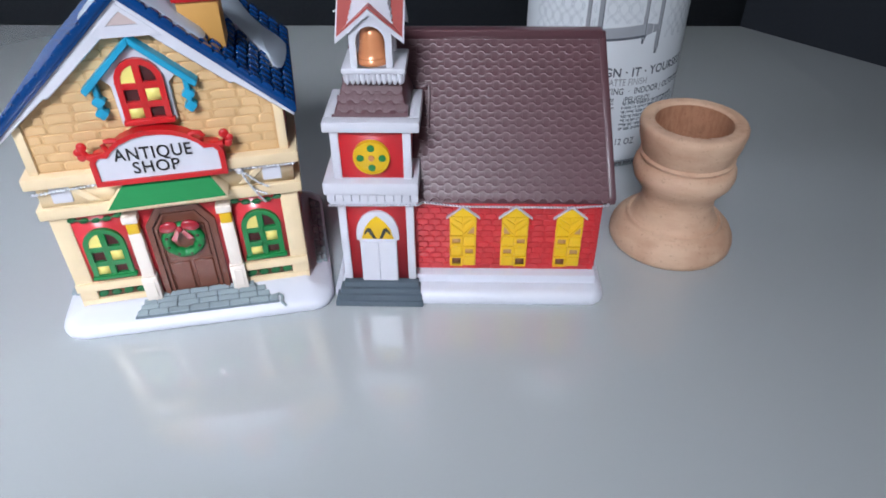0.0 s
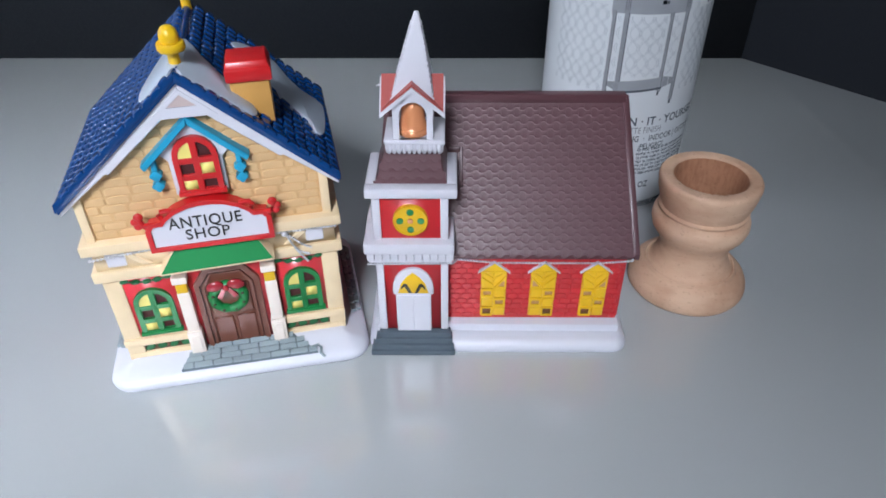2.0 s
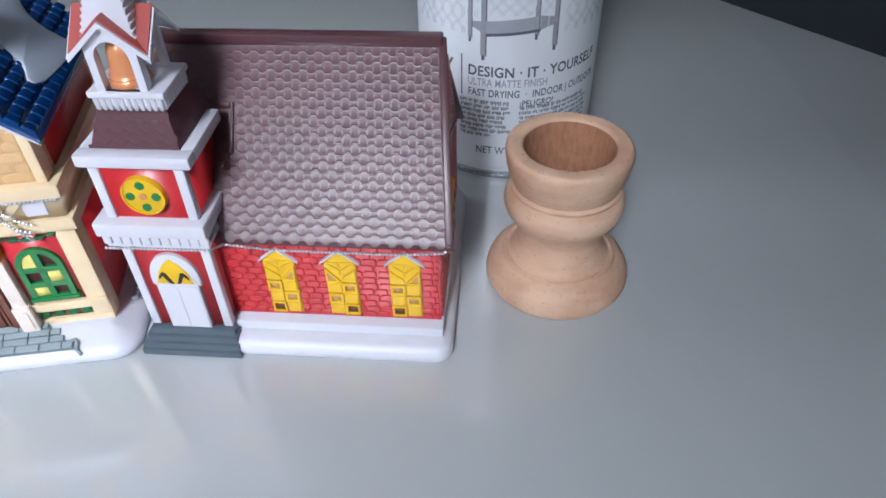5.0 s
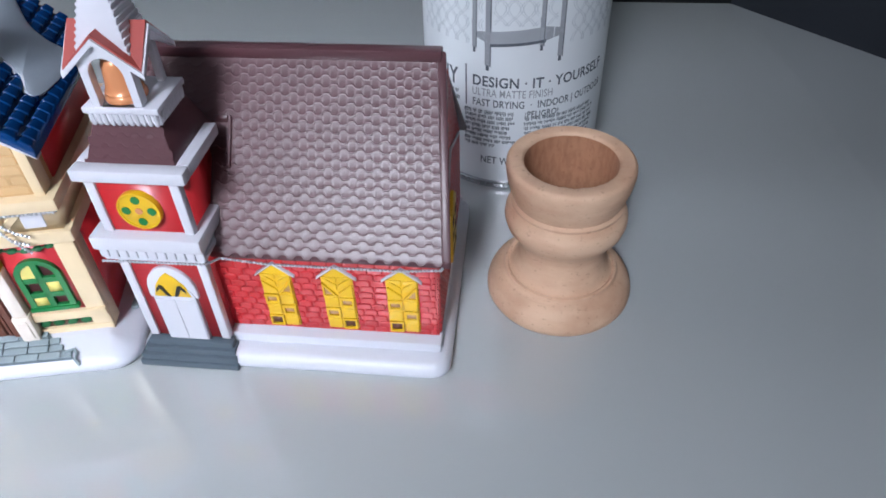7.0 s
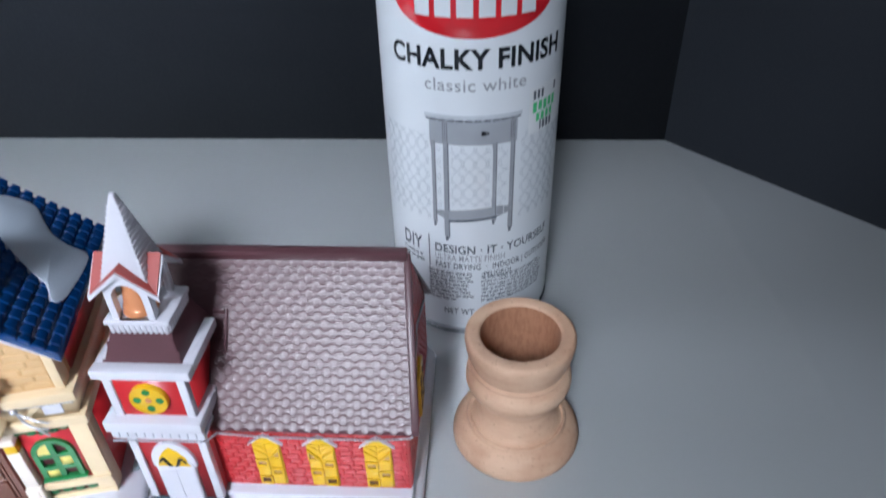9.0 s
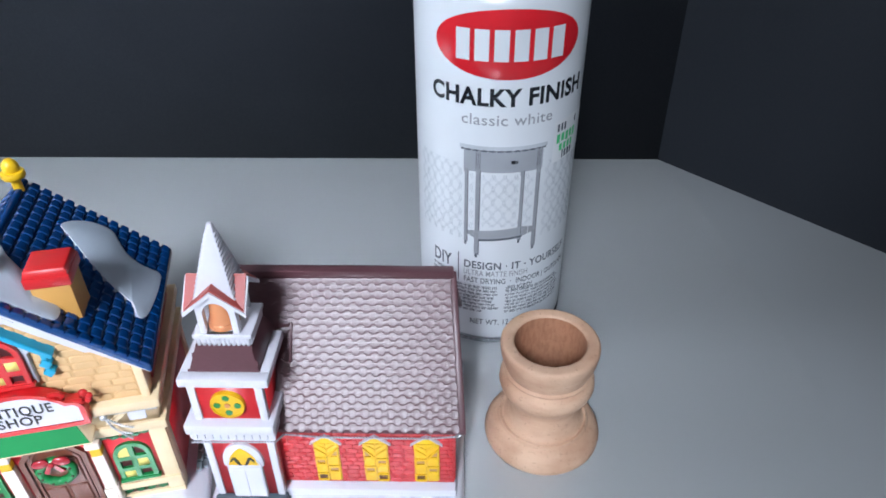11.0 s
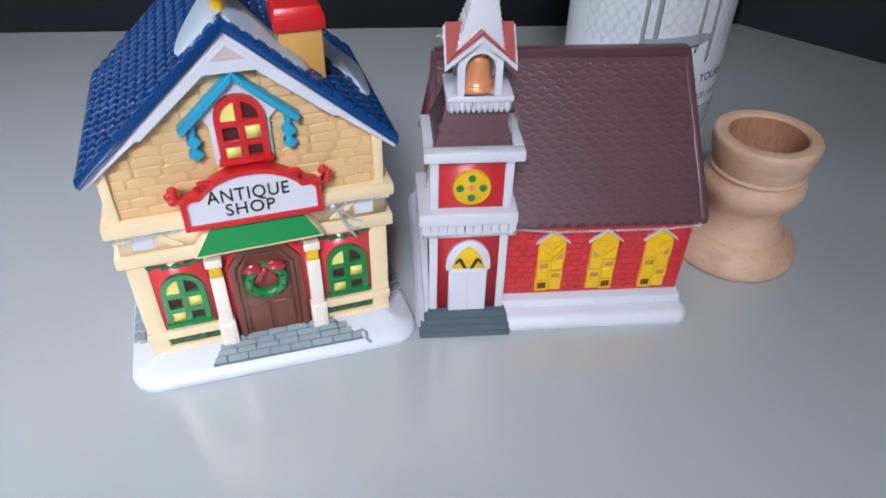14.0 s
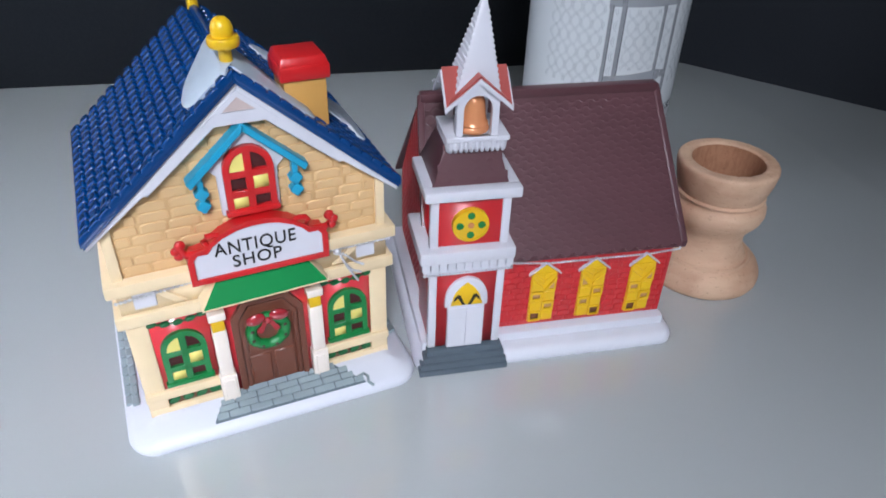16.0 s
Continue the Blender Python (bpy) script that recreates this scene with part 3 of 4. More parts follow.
mound(bm, -47, 47, -12.6, 65.5, 9, [(1.2, 0), (0.3, 0.9), (0, 2.2), (0.5, 3.6), (1.6, 4.7), (3.0, 5.5), (5.0, 6.4), (7.5, 7.5), (9.5, 8.3)], -0.025)
part("snow_base", bm, SNOW, shop, "white snow-covered base")
for k in (-1, 1):
    pts = [(42.0 * k, 8, 6.6), (45.2 * k, 10, 4.6), (45.8 * k, 30, 4.4), (45.6 * k, 52, 4.6), (41.6 * k, 52, 7.2)]
    if k < 0:
        pts = pts[::-1]
    side_path = part("side_path", hull(bm_new(), [(x, y, z - 2) for x, y, z in pts], [(x, y, z + 0.5) for x, y, z in pts], 0.2, 1), JOINT, shop, "grey stone side path")
    for i in range(9):
        for j in range(2):
            y = 9 + i * 4.7 + (2.2 if j else 0)
            x, z = (42.9, 7.0) if j == 0 else (44.9, 5.5)
            part("stone", box(bm_new(), min(k * (x - 1.1), k * (x + 1.1)), max(k * (x - 1.1), k * (x + 1.1)), y - 2.0, y + 2.0, z - 1.0, z + 0.4, 0.3, 1), COBBLE, side_path)
# body
bm = bm_new()
body_pts = [(-38.0, 8), (38.0, 8), (38.0, 76), (0, 110.5), (-38.0, 76)]
slab(bm, body_pts, 0.6, 58)
body = part("body_wall", bm, MORTAR, shop, "tan brick shop wall")
part("ground_floor_wall", box(bm_new(), -38.2, 38.2, 0.0, 58.3, 8, 46), WALLRED, shop, "red painted ground floor wall")
for k in (-1, 1):
    part("corner_pilaster", box(bm_new(), min(33.2 * k, 39 * k), max(33.2 * k, 39 * k), -1.6, 4, 8.0, 46, 0.35), CREAM, shop, "cream corner pilaster")
    part("gable_pilaster", box(bm_new(), min(35.8 * k, 38.6 * k), max(35.8 * k, 38.6 * k), -2.6, 3, 58, 77, 0.3), CREAM, shop, "cream gable pilaster")
    part("sill_beam", box(bm_new(), min(16.6 * k, 39.2 * k), max(16.6 * k, 39.2 * k), -2.6, 1, 14.2, 17.4, 0.4), CREAM, shop, "cream sill beam")
    part("foot_beam", box(bm_new(), min(16.6 * k, 39.0 * k), max(16.6 * k, 39.0 * k), -1.9, 1, 7.6, 10.2, 0.3), CREAM, shop, "cream foot beam")
    box_bm = box(bm_new(), min(16.8 * k, 33.6 * k), max(16.8 * k, 33.6 * k), -0.6, 0.6, 10, 14.4)
    planter = part("planter_panel", box_bm, BROWN, shop, "dark brown panel with green leaves")
    for i in range(4):
        c = k * 25.2 + (i - 1.5) * 4.1
        pts = [(c - 1.9, 11.4 + 0.6 * (i % 2)), (c - 0.8, 10.5), (c + 0.9, 10.9), (c + 1.9, 12.3 - 0.5 * (i % 2)), (c + 0.6, 13.5), (c - 0.9, 13.1)]
        part("leaf", slab(bm_new(), pts, -1.3, -0.4, 0.25, 1), LEAF, planter, "green leaf")
    gar = part("garland", tube(bm_new(), [(k * 25.3 + x, -1.7, 42.2 + 0.022 * x * x) for x in (-8, -5, -2, 1, 4, 8)], 0.3), LEAF, shop, "green leaf garland")
    for i in range(5):
        x = (i - 2) * 3.5
        c, z = k * 25.3 + x, 42.2 + 0.022 * x * x
        pts = [(c - 1.5, z - 0.2), (c - 0.7, z - 0.9), (c + 0.9, z - 0.7), (c + 1.5, z + 0.3), (c + 0.5, z + 0.8), (c - 0.9, z + 0.6)]
        part("leaf", slab(bm_new(), pts, -2.2, -0.9, 0.25, 1), LEAF, gar)


def shop_window(cx, half, z0, zs, zt, y, material, sill=True):
    """Arched window: frame with six panes, three glazed pale yellow and three showing a plate painted in the hollow's
    shade.
    """
    out = arch(cx, half, z0, zs, zt, 10)
    w = part("window", slab(bm_new(), out, y + 1.2, y + 2.6), DARK, shop, "arched six-pane window with " + ("green" if material is GREEN else "red") + " frame")
    inn = arch(cx, half - 1.7, z0 + 1.6, zs, zt - 1.7, 10)
    part("window_frame", ring_plate(bm_new(), out, inn, y, y + 1.8), material, w)
    bars = bm_new()
    box(bars, cx - 1.0, cx + 1.0, y + 0.1, y + 1.8, z0 + 0.5, zt - 0.6, 0.15, 1)
    h = (zs - z0 + 2.0) / 2.6
    for i in (1, 2):
        box(bars, cx - half + 0.6, cx + half - 0.6, y + 0.1, y + 1.8, z0 + i * h - 1.0, z0 + i * h + 1.0, 0.15, 1)
    part("glazing_bar", bars, material, w)
    for row, side in ((0, -1), (1, 1), (2, -1)):
        a, b = sorted((cx + side * 0.8, cx + side * (half - 1.3)))
        lo, hi = z0 + row * h + 0.8, z0 + (row + 1) * h - 0.8
        if row == 2:
            pts = [(cx - 0.8, lo), (cx - 0.8, zt - 1.6), (cx - 0.62 * half, zt - 1.2 - 0.24 * (zt - zs)), (cx - half + 1.3, zs + 0.5), (cx - half + 1.3, lo)]
            part("pane", slab(bm_new(), pts, y + 0.3, y + 1.8), PANE, w, "pale yellow pane")
        else:
            part("pane", box(bm_new(), a, b, y + 0.3, y + 1.8, max(lo, z0 + 1.2), hi), PANE, w, "pale yellow pane")
    if sill:
        part("window_sill", box(bm_new(), cx - half - 0.6, cx + half + 0.6, y - 0.5, y + 2, z0 - 0.4, z0 + 1.1, 0.3), material, w)
    return w


for k in (-1, 1):
    shop_window(25.3 * k, 6.5, 19.2, 32.5, 39.0, -2.4, GREEN)
for k in (-1, 1):
    part("window_panel", box(bm_new(), min(17.2 * k, 33.4 * k), max(17.2 * k, 33.4 * k), -1.1, 0.5, 17.2, 45.2), PANELRED, shop, "red panel behind the window")
part("door_panel", box(bm_new(), -13.2, 13.2, -1.0, 0.4, 8.1, 45.2), PANELRED, shop, "red panel behind the door")
# posts
for k in (-1, 1):
    c = 14.7 * k
    post = part("porch_post", box(bm_new(), c - 2.1, c + 2.1, -3.6, 0.5, 18, 36.5, 0.3), POSTWHITE, shop, "white porch post with a yellow capital")
    part("pedestal", box(bm_new(), c - 2.6, c + 2.6, -4.4, 0.5, 7.6, 18.4, 0.35), POSTWHITE, post, "white pedestal")
    part("panel", box(bm_new(), c - 1.6, c + 1.6, -4.8, -4.2, 9.8, 17.0, 0.25, 1), POSTWHITE, post)
    part("capital", box(bm_new(), c - 1.85, c + 1.85, -3.7, 0.5, 36.3, 41, 0.3), YELLOW, post, "yellow capital")
    part("cap_block", box(bm_new(), c - 2.5, c + 2.5, -4.6, 0.5, 40.9, 43.6, 0.3), POSTWHITE, post)
# door with wreath
dpts = [(-11, 8.2), (11, 8.2), (11, 38), (6.5, 44.4), (-6.5, 44.4), (-11, 38)]
dinn = [(-9.2, 8.2), (9.2, 8.2), (9.2, 37.2), (5.6, 42.4), (-5.6, 42.4), (-9.2, 37.2)]
sdoor = part("door", slab(bm_new(), dpts, -1.4, 1.0, 0.3), BROWN, shop, "brown panelled wooden door with a green wreath")
part("door_frame", ring_plate(bm_new(), dpts, dinn, -2.5, -1.0), BROWN, sdoor)
part("door_moulding", ring_plate(bm_new(), [(x * 0.93, z - (0.6 if z > 20 else 0)) for x, z in dinn], [(x * 0.84, z - (1.4 if z > 20 else 0)) for x, z in dinn], -2.1, -1.0), BROWN, sdoor)
for x0, x1, z0, z1 in ((-7.2, -0.5, 9.4, 21.5), (0.5, 7.2, 9.4, 21.5), (-7.2, 7.2, 22.8, 36.4)):
    part("panel", box(bm_new(), x0, x1, -1.9, -1.0, z0, z1, 0.4, 1), BROWN, sdoor)


def torus(bm, cx, y, cz, R, r, seg=36, ring=12):
    """Ring standing upright, facing the front."""
    rows = []
    for i in range(seg):
        a = 2 * math.pi * i / seg
        wob = 1 + 0.08 * math.sin(9 * a)
        rows.append([bm.verts.new(((cx + (R + r * wob * math.cos(b)) * math.cos(a)) * MM, (y - r * wob * math.sin(b)) * MM, (cz + (R + r * wob * math.cos(b)) * math.sin(a)) * MM)) for b in (2 * math.pi * j / ring for j in range(ring))])
    fs = [bm.faces.new((rows[i][j], rows[(i + 1) % seg][j], rows[(i + 1) % seg][(j + 1) % ring], rows[i][(j + 1) % ring])) for i in range(seg) for j in range(ring)]
    bmesh.ops.recalc_face_normals(bm, faces=fs)
    return bm


def blob(bm, x, y, z, sx, sy, sz, tilt=0.0, u=14, v=8):
    m = Matrix.Translation((x * MM, y * MM, z * MM)) @ Matrix.Rotation(radians(tilt), 4, "Y") @ Matrix.Diagonal((sx * MM, sy * MM, sz * MM, 1))
    bmesh.ops.create_uvsphere(bm, u_segments=u, v_segments=v, radius=1.0, matrix=m)
    return bm


wreath = part("wreath", torus(bm_new(), -0.4, -2.4, 31.2, 5.3, 1.7), GREEN, sdoor, "green wreath")
for a in (200, 245, 290, 335, 20, 160):
    part("berry", blob(bm_new(), -0.4 + 5.3 * math.cos(radians(a)), -3.9, 31.2 + 5.3 * math.sin(radians(a)), 0.6, 0.4, 0.6), DARK, wreath, "dark red berry")
BOWRED = finish("dark_red_paint", (158, 34, 46), rough=0.22, coat=0.6)
bow = bm_new()
for k in (-1, 1):
    blob(bow, -0.4 + 3.5 * k, -3.8, 37.4, 3.0, 1.1, 2.1, 15 * k)
    hull(bow, [(-0.4, -4.2, 36.0), (-0.4 + 2.0 * k, -4.0, 31.6), (-0.4 + 3.6 * k, -4.0, 32.4), (-0.4 + 1.2 * k, -4.2, 36.6)], [(-0.4, -3.2, 36.0), (-0.4 + 2.0 * k, -3.0, 31.6), (-0.4 + 3.6 * k, -3.0, 32.4), (-0.4 + 1.2 * k, -3.2, 36.6)])
blob(bow, -0.4, -4.2, 36.4, 1.1, 0.9, 1.2)
part("bow", bow, BOWRED, wreath, "dark red bow")

for k in (-1, 1):
    part("side_panel", box(bm_new(), min(37.6 * k, 38.5 * k), max(37.6 * k, 38.5 * k), 6, 53, 61, 75), WALLRED, shop, "red side wall panel")
    for y0, y1 in ((-0.5, 4.5), (54, 58.6)):
        part("side_pilaster", box(bm_new(), min(37 * k, 39.2 * k), max(37 * k, 39.2 * k), y0 + 0.6, y1, 8, 45.5, 0.3), CREAM, shop, "cream side pilaster")
# cornices and frieze, carried round the sides
part("lower_cornice", box(bm_new(), -40.8, 40.8, -3.6, 59.5, 45.0, 49.2, 0.6), CREAM, shop, "cream lower cornice")
part("frieze", box(bm_new(), -38.8, 38.8, -2.2, 58.8, 49, 57.5), CREAM, shop, "cream frieze")
part("upper_cornice", box(bm_new(), -41.2, 41.2, -5.0, 60, 57.0, 61.0, 0.6), CREAM, shop, "cream upper cornice")
for k in (-1, 1):
    br = bm_new()
    pts = [(k * 21, 50.2), (k * 24.5, 50.2), (k * 29.5, 54.8), (k * 28.0, 56.4)]
    slab(br, pts if k > 0 else pts[::-1], -3.0, -2.0, 0.3, 1)
    part("scroll_bracket", br, CREAM, shop)
    part("frieze_panel", box(bm_new(), min(k * 29, k * 35), max(k * 29, k * 35), -2.6, -2.0, 50.4, 56, 0.2, 1), WHITE, shop, "white frieze panel")

# gable: plain wall behind the bricks, white bargeboard, tie and window surround
part("gable_wall", slab(bm_new(), [(-38.2, 60), (38.2, 60), (38.2, 75), (0, 109.5), (-38.2, 75)], -1.6, 2), MORTAR, shop, "tan gable wall")
SL = (114.8 - 77.0) / 42.4


def under(u, drop):
    return 115.0 - SL * abs(u) - drop


barge = bm_new()
for k in (-1, 1):
    pts = [(0, under(0, 2.6)), (42.0 * k, under(42.0, 2.6)), (42.0 * k, under(42, 4.6)), (26 * k, under(26, 6.2)), (25 * k, under(25, 7.4)), (8.5 * k, under(8.5, 8.2)), (0, under(0, 8.2))]
    slab(barge, pts if k < 0 else pts[::-1], -4.6, -1.0, 0.25, 1)
bb = part("bargeboard", barge, WHITE, shop, "white bargeboard under the roof edge")
part("tie", ring_plate(bm_new(), [(0, 110), (9.5, 101.4), (-9.5, 101.4)], [(0, 108.4), (4.3, 104.6), (-4.3, 104.6)], -4.9, -1.5), WHITE, bb)
part("tie_panel", slab(bm_new(), [(0, 108.2), (4.1, 104.7), (-4.1, 104.7)], -4.64, -4.4), TIEPANEL, bb, "grey-pink panel coloured as a shaded recess")
part("surround", slab(bm_new(), [(-7.8, 75), (8.0, 75), (8.0, 87), (11, 90), (0.2, 98.5), (-10.6, 90), (-7.8, 87)], -3.4, -1.2, 0.2, 1), WHITE, shop, "white gable window surround")
shop_window(0.3, 6.6, 75.6, 88.6, 95.2, -5.0, RED)
hood = bm_new()
for k in (-1, 1):
    pts = [(0.2, 101.6), (0.2 + 16.0 * k, 87.2), (0.2 + 14.9 * k, 85.4), (0.2, 99.2)]
    slab(hood, pts if k < 0 else pts[::-1], -5.6, -1.4, 0.3, 1)
hd = part("window_hood", hood, CYAN, shop, "sky-blue gabled window hood")
for k in (-1, 1):
    c = 0.2 + 12.4 * k
    part("pendant_stem", box(bm_new(), c - 0.8, c + 0.8, -4.2, -1.4, 79, 88.4, 0.3, 1), CYAN, hd)
    for z in (83.0, 79.4):
        lobes = [(c + (1.65 + 0.22 * math.cos(4 * a)) * math.cos(a), z + (1.65 + 0.22 * math.cos(4 * a)) * math.sin(a)) for a in (2 * math.pi * i / 32 for i in range(32))]
        part("pendant", slab(bm_new(), lobes, -4.6, -1.6, 0.35, 2), CYAN, hd)

# roof
for k in (-1, 1):
    p = [(0, -5.6, 114.8), (42.4 * k, -5.6, 77.0), (42.4 * k, 61.5, 77.0), (0, 61.5, 114.8)]
    sl = part("roof_slope", hull(bm_new(), [(x, y, z - 3.0) for x, y, z in p], [(x, y, z - 0.9) for x, y, z in p], 0.4), BLUE, shop, "blue tiled roof slope")
    edge = bm_new()
    q = [(0, -6.0, 115.4), (42.8 * k, -6.0, 77.3), (42.8 * k, -3.2, 77.3), (0, -3.2, 115.4)]
    hull(edge, [(x, y, z - 2.7) for x, y, z in q], q, 0.6)
    q = [(40.5 * k, -6.0, 79.4), (42.9 * k, -6.0, 77.2), (42.9 * k, 62, 77.2), (40.5 * k, 62, 79.4)]
    hull(edge, [(x, y, z - 2.5) for x, y, z in q], q, 0.5)
    part("roof_border", edge, BLUE, sl)
    # rows of rounded tiles, row by row down the slope
    if k < 0:
        SLOPES = [sl]
    else:
        SLOPES.append(sl)


def on_roof(u, v, lift):
    """Point of the roof surface at distance u down the slope (signed), v along the ridge."""
    n = Vector((SL * (1 if u > 0 else -1), 0, 1)).normalized()
    d = abs(u)
    run = d / math.hypot(1, SL)
    return Vector((math.copysign(run, u), v, 114.8 - 0.9 - SL * run)) + n * lift


def snow_patch(outline, side):
    """Smooth snow lying over the tiles; outline in (down-slope, along-ridge)."""
    bm = bm_new()
    lo = [bm.verts.new(on_roof(side * d, v, 0.2) * MM) for d, v in outline]
    hi = [bm.verts.new(on_roof(side * d, v, 1.6) * MM) for d, v in outline]
    cd, cv = sum(d for d, v in outline) / len(outline), sum(v for d, v in outline) / len(outline)
    top = [bm.verts.new(on_roof(side * (cd + 0.86 * (d - cd)), cv + 0.86 * (v - cv), 2.1) * MM) for d, v in outline]
    n = len(outline)
    fs = [bm.faces.new(top)]
    for a, b in ((lo, hi), (hi, top)):
        fs += [bm.faces.new((a[i], a[(i + 1) % n], b[(i + 1) % n], b[i])) for i in range(n)]
    bmesh.ops.recalc_face_normals(bm, faces=fs)
    return part("roof_snow", bm, ROOFSNOW, shop, "smooth pale snow patch")


def smooth_ring(pts, n=4):
    out = []
    m = len(pts)
    for i in range(m):
        p0, p1, p2, p3 = (Vector(pts[(i + j - 1) % m]) for j in range(4))
        for k in range(n):
            t = k / n
            out.append(tuple(0.5 * ((2 * p1) + (p2 - p0) * t + (2 * p0 - 5 * p1 + 4 * p2 - p3) * t * t + (3 * p1 - p0 - 3 * p2 + p3) * t ** 3)))
    return out


snow_patch(smooth_ring([(0.05, -3), (10, -3), (21, -3), (25.2, -1.8), (24.8, 4.2), (18, 7.4), (12.8, 12.1), (5.1, 17.6), (0.05, 21.3)]), 1)
snow_patch(smooth_ring([(0.05, -3), (6, -3), (13, -2.2), (15, 3), (13.2, 9), (9.5, 14), (4, 19.5), (0.05, 21.3)]), -1)
snow_patch(smooth_ring([(16.5, 44.5), (20, 50), (26, 54), (33, 54.5), (37, 49.5), (41, 44.6), (47, 42.2), (53.5, 42.2), (54.4, 36), (53.5, 25), (51.8, 16), (49, 14.2), (45.4, 20), (38, 24.5), (30, 31), (20, 40.6)]), 1)
ridge = bm_new()
tube(ridge, [(0, -5.8, 113.3), (0, 62, 113.3)], 1.4, 10)
part("ridge_roll", ridge, BLUE, shop)


def finial(v):
    prof = [(1.7, 113), (1.6, 117.6), (1.9, 118.1), (3.6, 118.5), (3.95, 119.2), (3.95, 120.4), (3.7, 120.9), (2.5, 121.0), (2.75, 122.0), (2.7, 123.2), (2.2, 124.5), (1.3, 125.4), (0, 125.8)]
    return part("finial", lathe(bm_new(), prof, 0, v, 32), YELLOW, shop, "yellow acorn finial")


finial(3.0)
finial(56.0)
chim = part("chimney", hull(bm_new(), [(13.6, 3.5, 90), (25.2, 3.5, 90), (25.2, 15, 90), (13.6, 15, 90)], [(13.6, 3.5, 107.2), (25.2, 3.5, 107.2), (25.2, 15, 107.2), (13.6, 15, 107.2)], 0.4), CHIMNEY, shop, "ochre chimney with a red cap")
part("chimney_cap", box(bm_new(), 12.6, 26.2, 2.6, 16, 107.0, 111, 0.5), RED, chim, "red chimney cap")
part("chimney_top", hull(bm_new(), [(12.8, 2.8, 110.8), (26, 2.8, 110.8), (26, 15.8, 110.8), (12.8, 15.8, 110.8)], [(13.6, 3.8, 113.2), (25.2, 3.8, 113.2), (25.2, 14.8, 113.2), (13.6, 14.8, 113.2)], 0.4), RED, chim)

# sign
def sign_outline(g):
    """Sign board outline, grown by g."""
    right = [(18.6 + g, 58.0 - g), (18.6 + g, 65.5), (17.4 + g, 67.4 + g * 0.5), (14.2 + g * 0.4, 67.8 + g), (12.4, 69.6 + g), (9.6, 71.6 + g), (5.6, 73.2 + g), (2, 73.8 + g)]
    return right + [(-x, z) for x, z in right[::-1]]


sign = part("shop_sign", slab(bm_new(), sign_outline(-0.9), -7.0, -3.6, 0.0), WHITE, shop, "white lettered sign with a red scrolled border")
part("sign_border", ring_plate(bm_new(), sign_outline(0.7), sign_outline(-0.9), -7.6, -3.4), RED, sign, "red border")
for k in (-1, 1):
    scroll = bm_new()
    path = [(10.2, 71.6), (11.8, 71.9), (13.4, 71.7), (14.3, 70.6), (13.6, 69.4), (13.0, 68.6), (14.4, 67.7), (17.0, 67.5), (19.4, 67.4)]
    tube(scroll, [(k * x, -6.6, z) for x, z in path], 0.85, 8)
    tube(scroll, [(k * 18.4, -6.4, 66.2), (k * 19.6, -6.4, 67.6), (k * 20.4, -6.4, 69.6), (k * 20.2, -6.4, 70.6)], 0.9, 8)
    for x, z, r in ((20.3, 70.6, 1.5), (21.6, 69.0, 1.3), (21.0, 67.3, 1.3)):
        blob(scroll, k * x, -6.4, z, r, 0.9, r)
    part("scroll", scroll, RED, sign)
for txt, u, z, h, wd in (("ANTIQUE", -0.9, 67.0, 4.0, 22.4), ("SHOP", -1.0, 62.3, 3.8, 13.6)):
    ob = new("lettering", text_mesh("lettering", txt, h, BLACK, 0.009, 1.1, thick=0.01, width=wd))
    ob.parent, ob.location = sign, (u * MM, -7.25 * MM, z * MM)

# awning
aw = bm_new()
hull(aw, [(-18.4, -9.6, 49.2), (18.0, -9.6, 49.8), (18.0, -2.2, 49.8), (-18.4, -2.2, 49.2)], [(-18.4, -9.6, 50.2), (18.0, -9.6, 50.8), (18.0, -2.2, 50.8), (-18.4, -2.2, 50.2)], 0.2, 1)
hull(aw, [(-18.4, -9.6, 50.0), (18.0, -9.6, 50.6), (18.0, -2.2, 50.6), (-18.4, -2.2, 50.0)], [(-11.6, -3.4, 57.4), (12.2, -3.4, 57.4), (12.2, -2.2, 57.4), (-11.6, -2.2, 57.4)], 0.2, 1)
awn = part("awning", aw, CREAM, shop, "green porch awning with cream ends")
part("canopy", hull(bm_new(), [(-18.0, -9.95, 50.2), (17.6, -9.95, 50.8), (12.0, -3.75, 57.7), (-11.4, -3.75, 57.7)], [(-17.6, -9.5, 50.4), (17.2, -9.5, 51.0), (11.8, -3.3, 57.7), (-11.2, -3.3, 57.7)]), CANOPY, awn, "green canopy")
part("thread", cord(bm_new(), [(-39.6, -4.4, 55.2), (-20, -3.4, 56.2), (0, -3.0, 56.0), (20, -3.4, 56.0), (39.6, -4.2, 56.4), (40.4, 20, 57), (40, 58, 58)], 0.5, 1.15), SILVER, shop, "silver hanging thread")
knot = bm_new()
for path in ([(22.5, -4.6, 56.4), (23.5, -5.4, 54.0), (25.2, -5.4, 50.0), (27.0, -5.0, 46.4), (28.6, -4.4, 43.4)],
             [(22.0, -4.6, 56.6), (25.0, -5.8, 54.6), (27.6, -5.6, 51.6), (30.4, -5.0, 49.4)],
             [(22.6, -4.4, 56.8), (24.2, -6.0, 52.6), (26.2, -5.8, 49.0), (29.6, -5.2, 46.8)]):
    cord(knot, path, 0.44, 1.0)
blob_at = Matrix.Translation((22.4 * MM, -4.9 * MM, 56.2 * MM)) @ Matrix.Diagonal((1.3 * MM, 1.0 * MM, 1.1 * MM, 1))
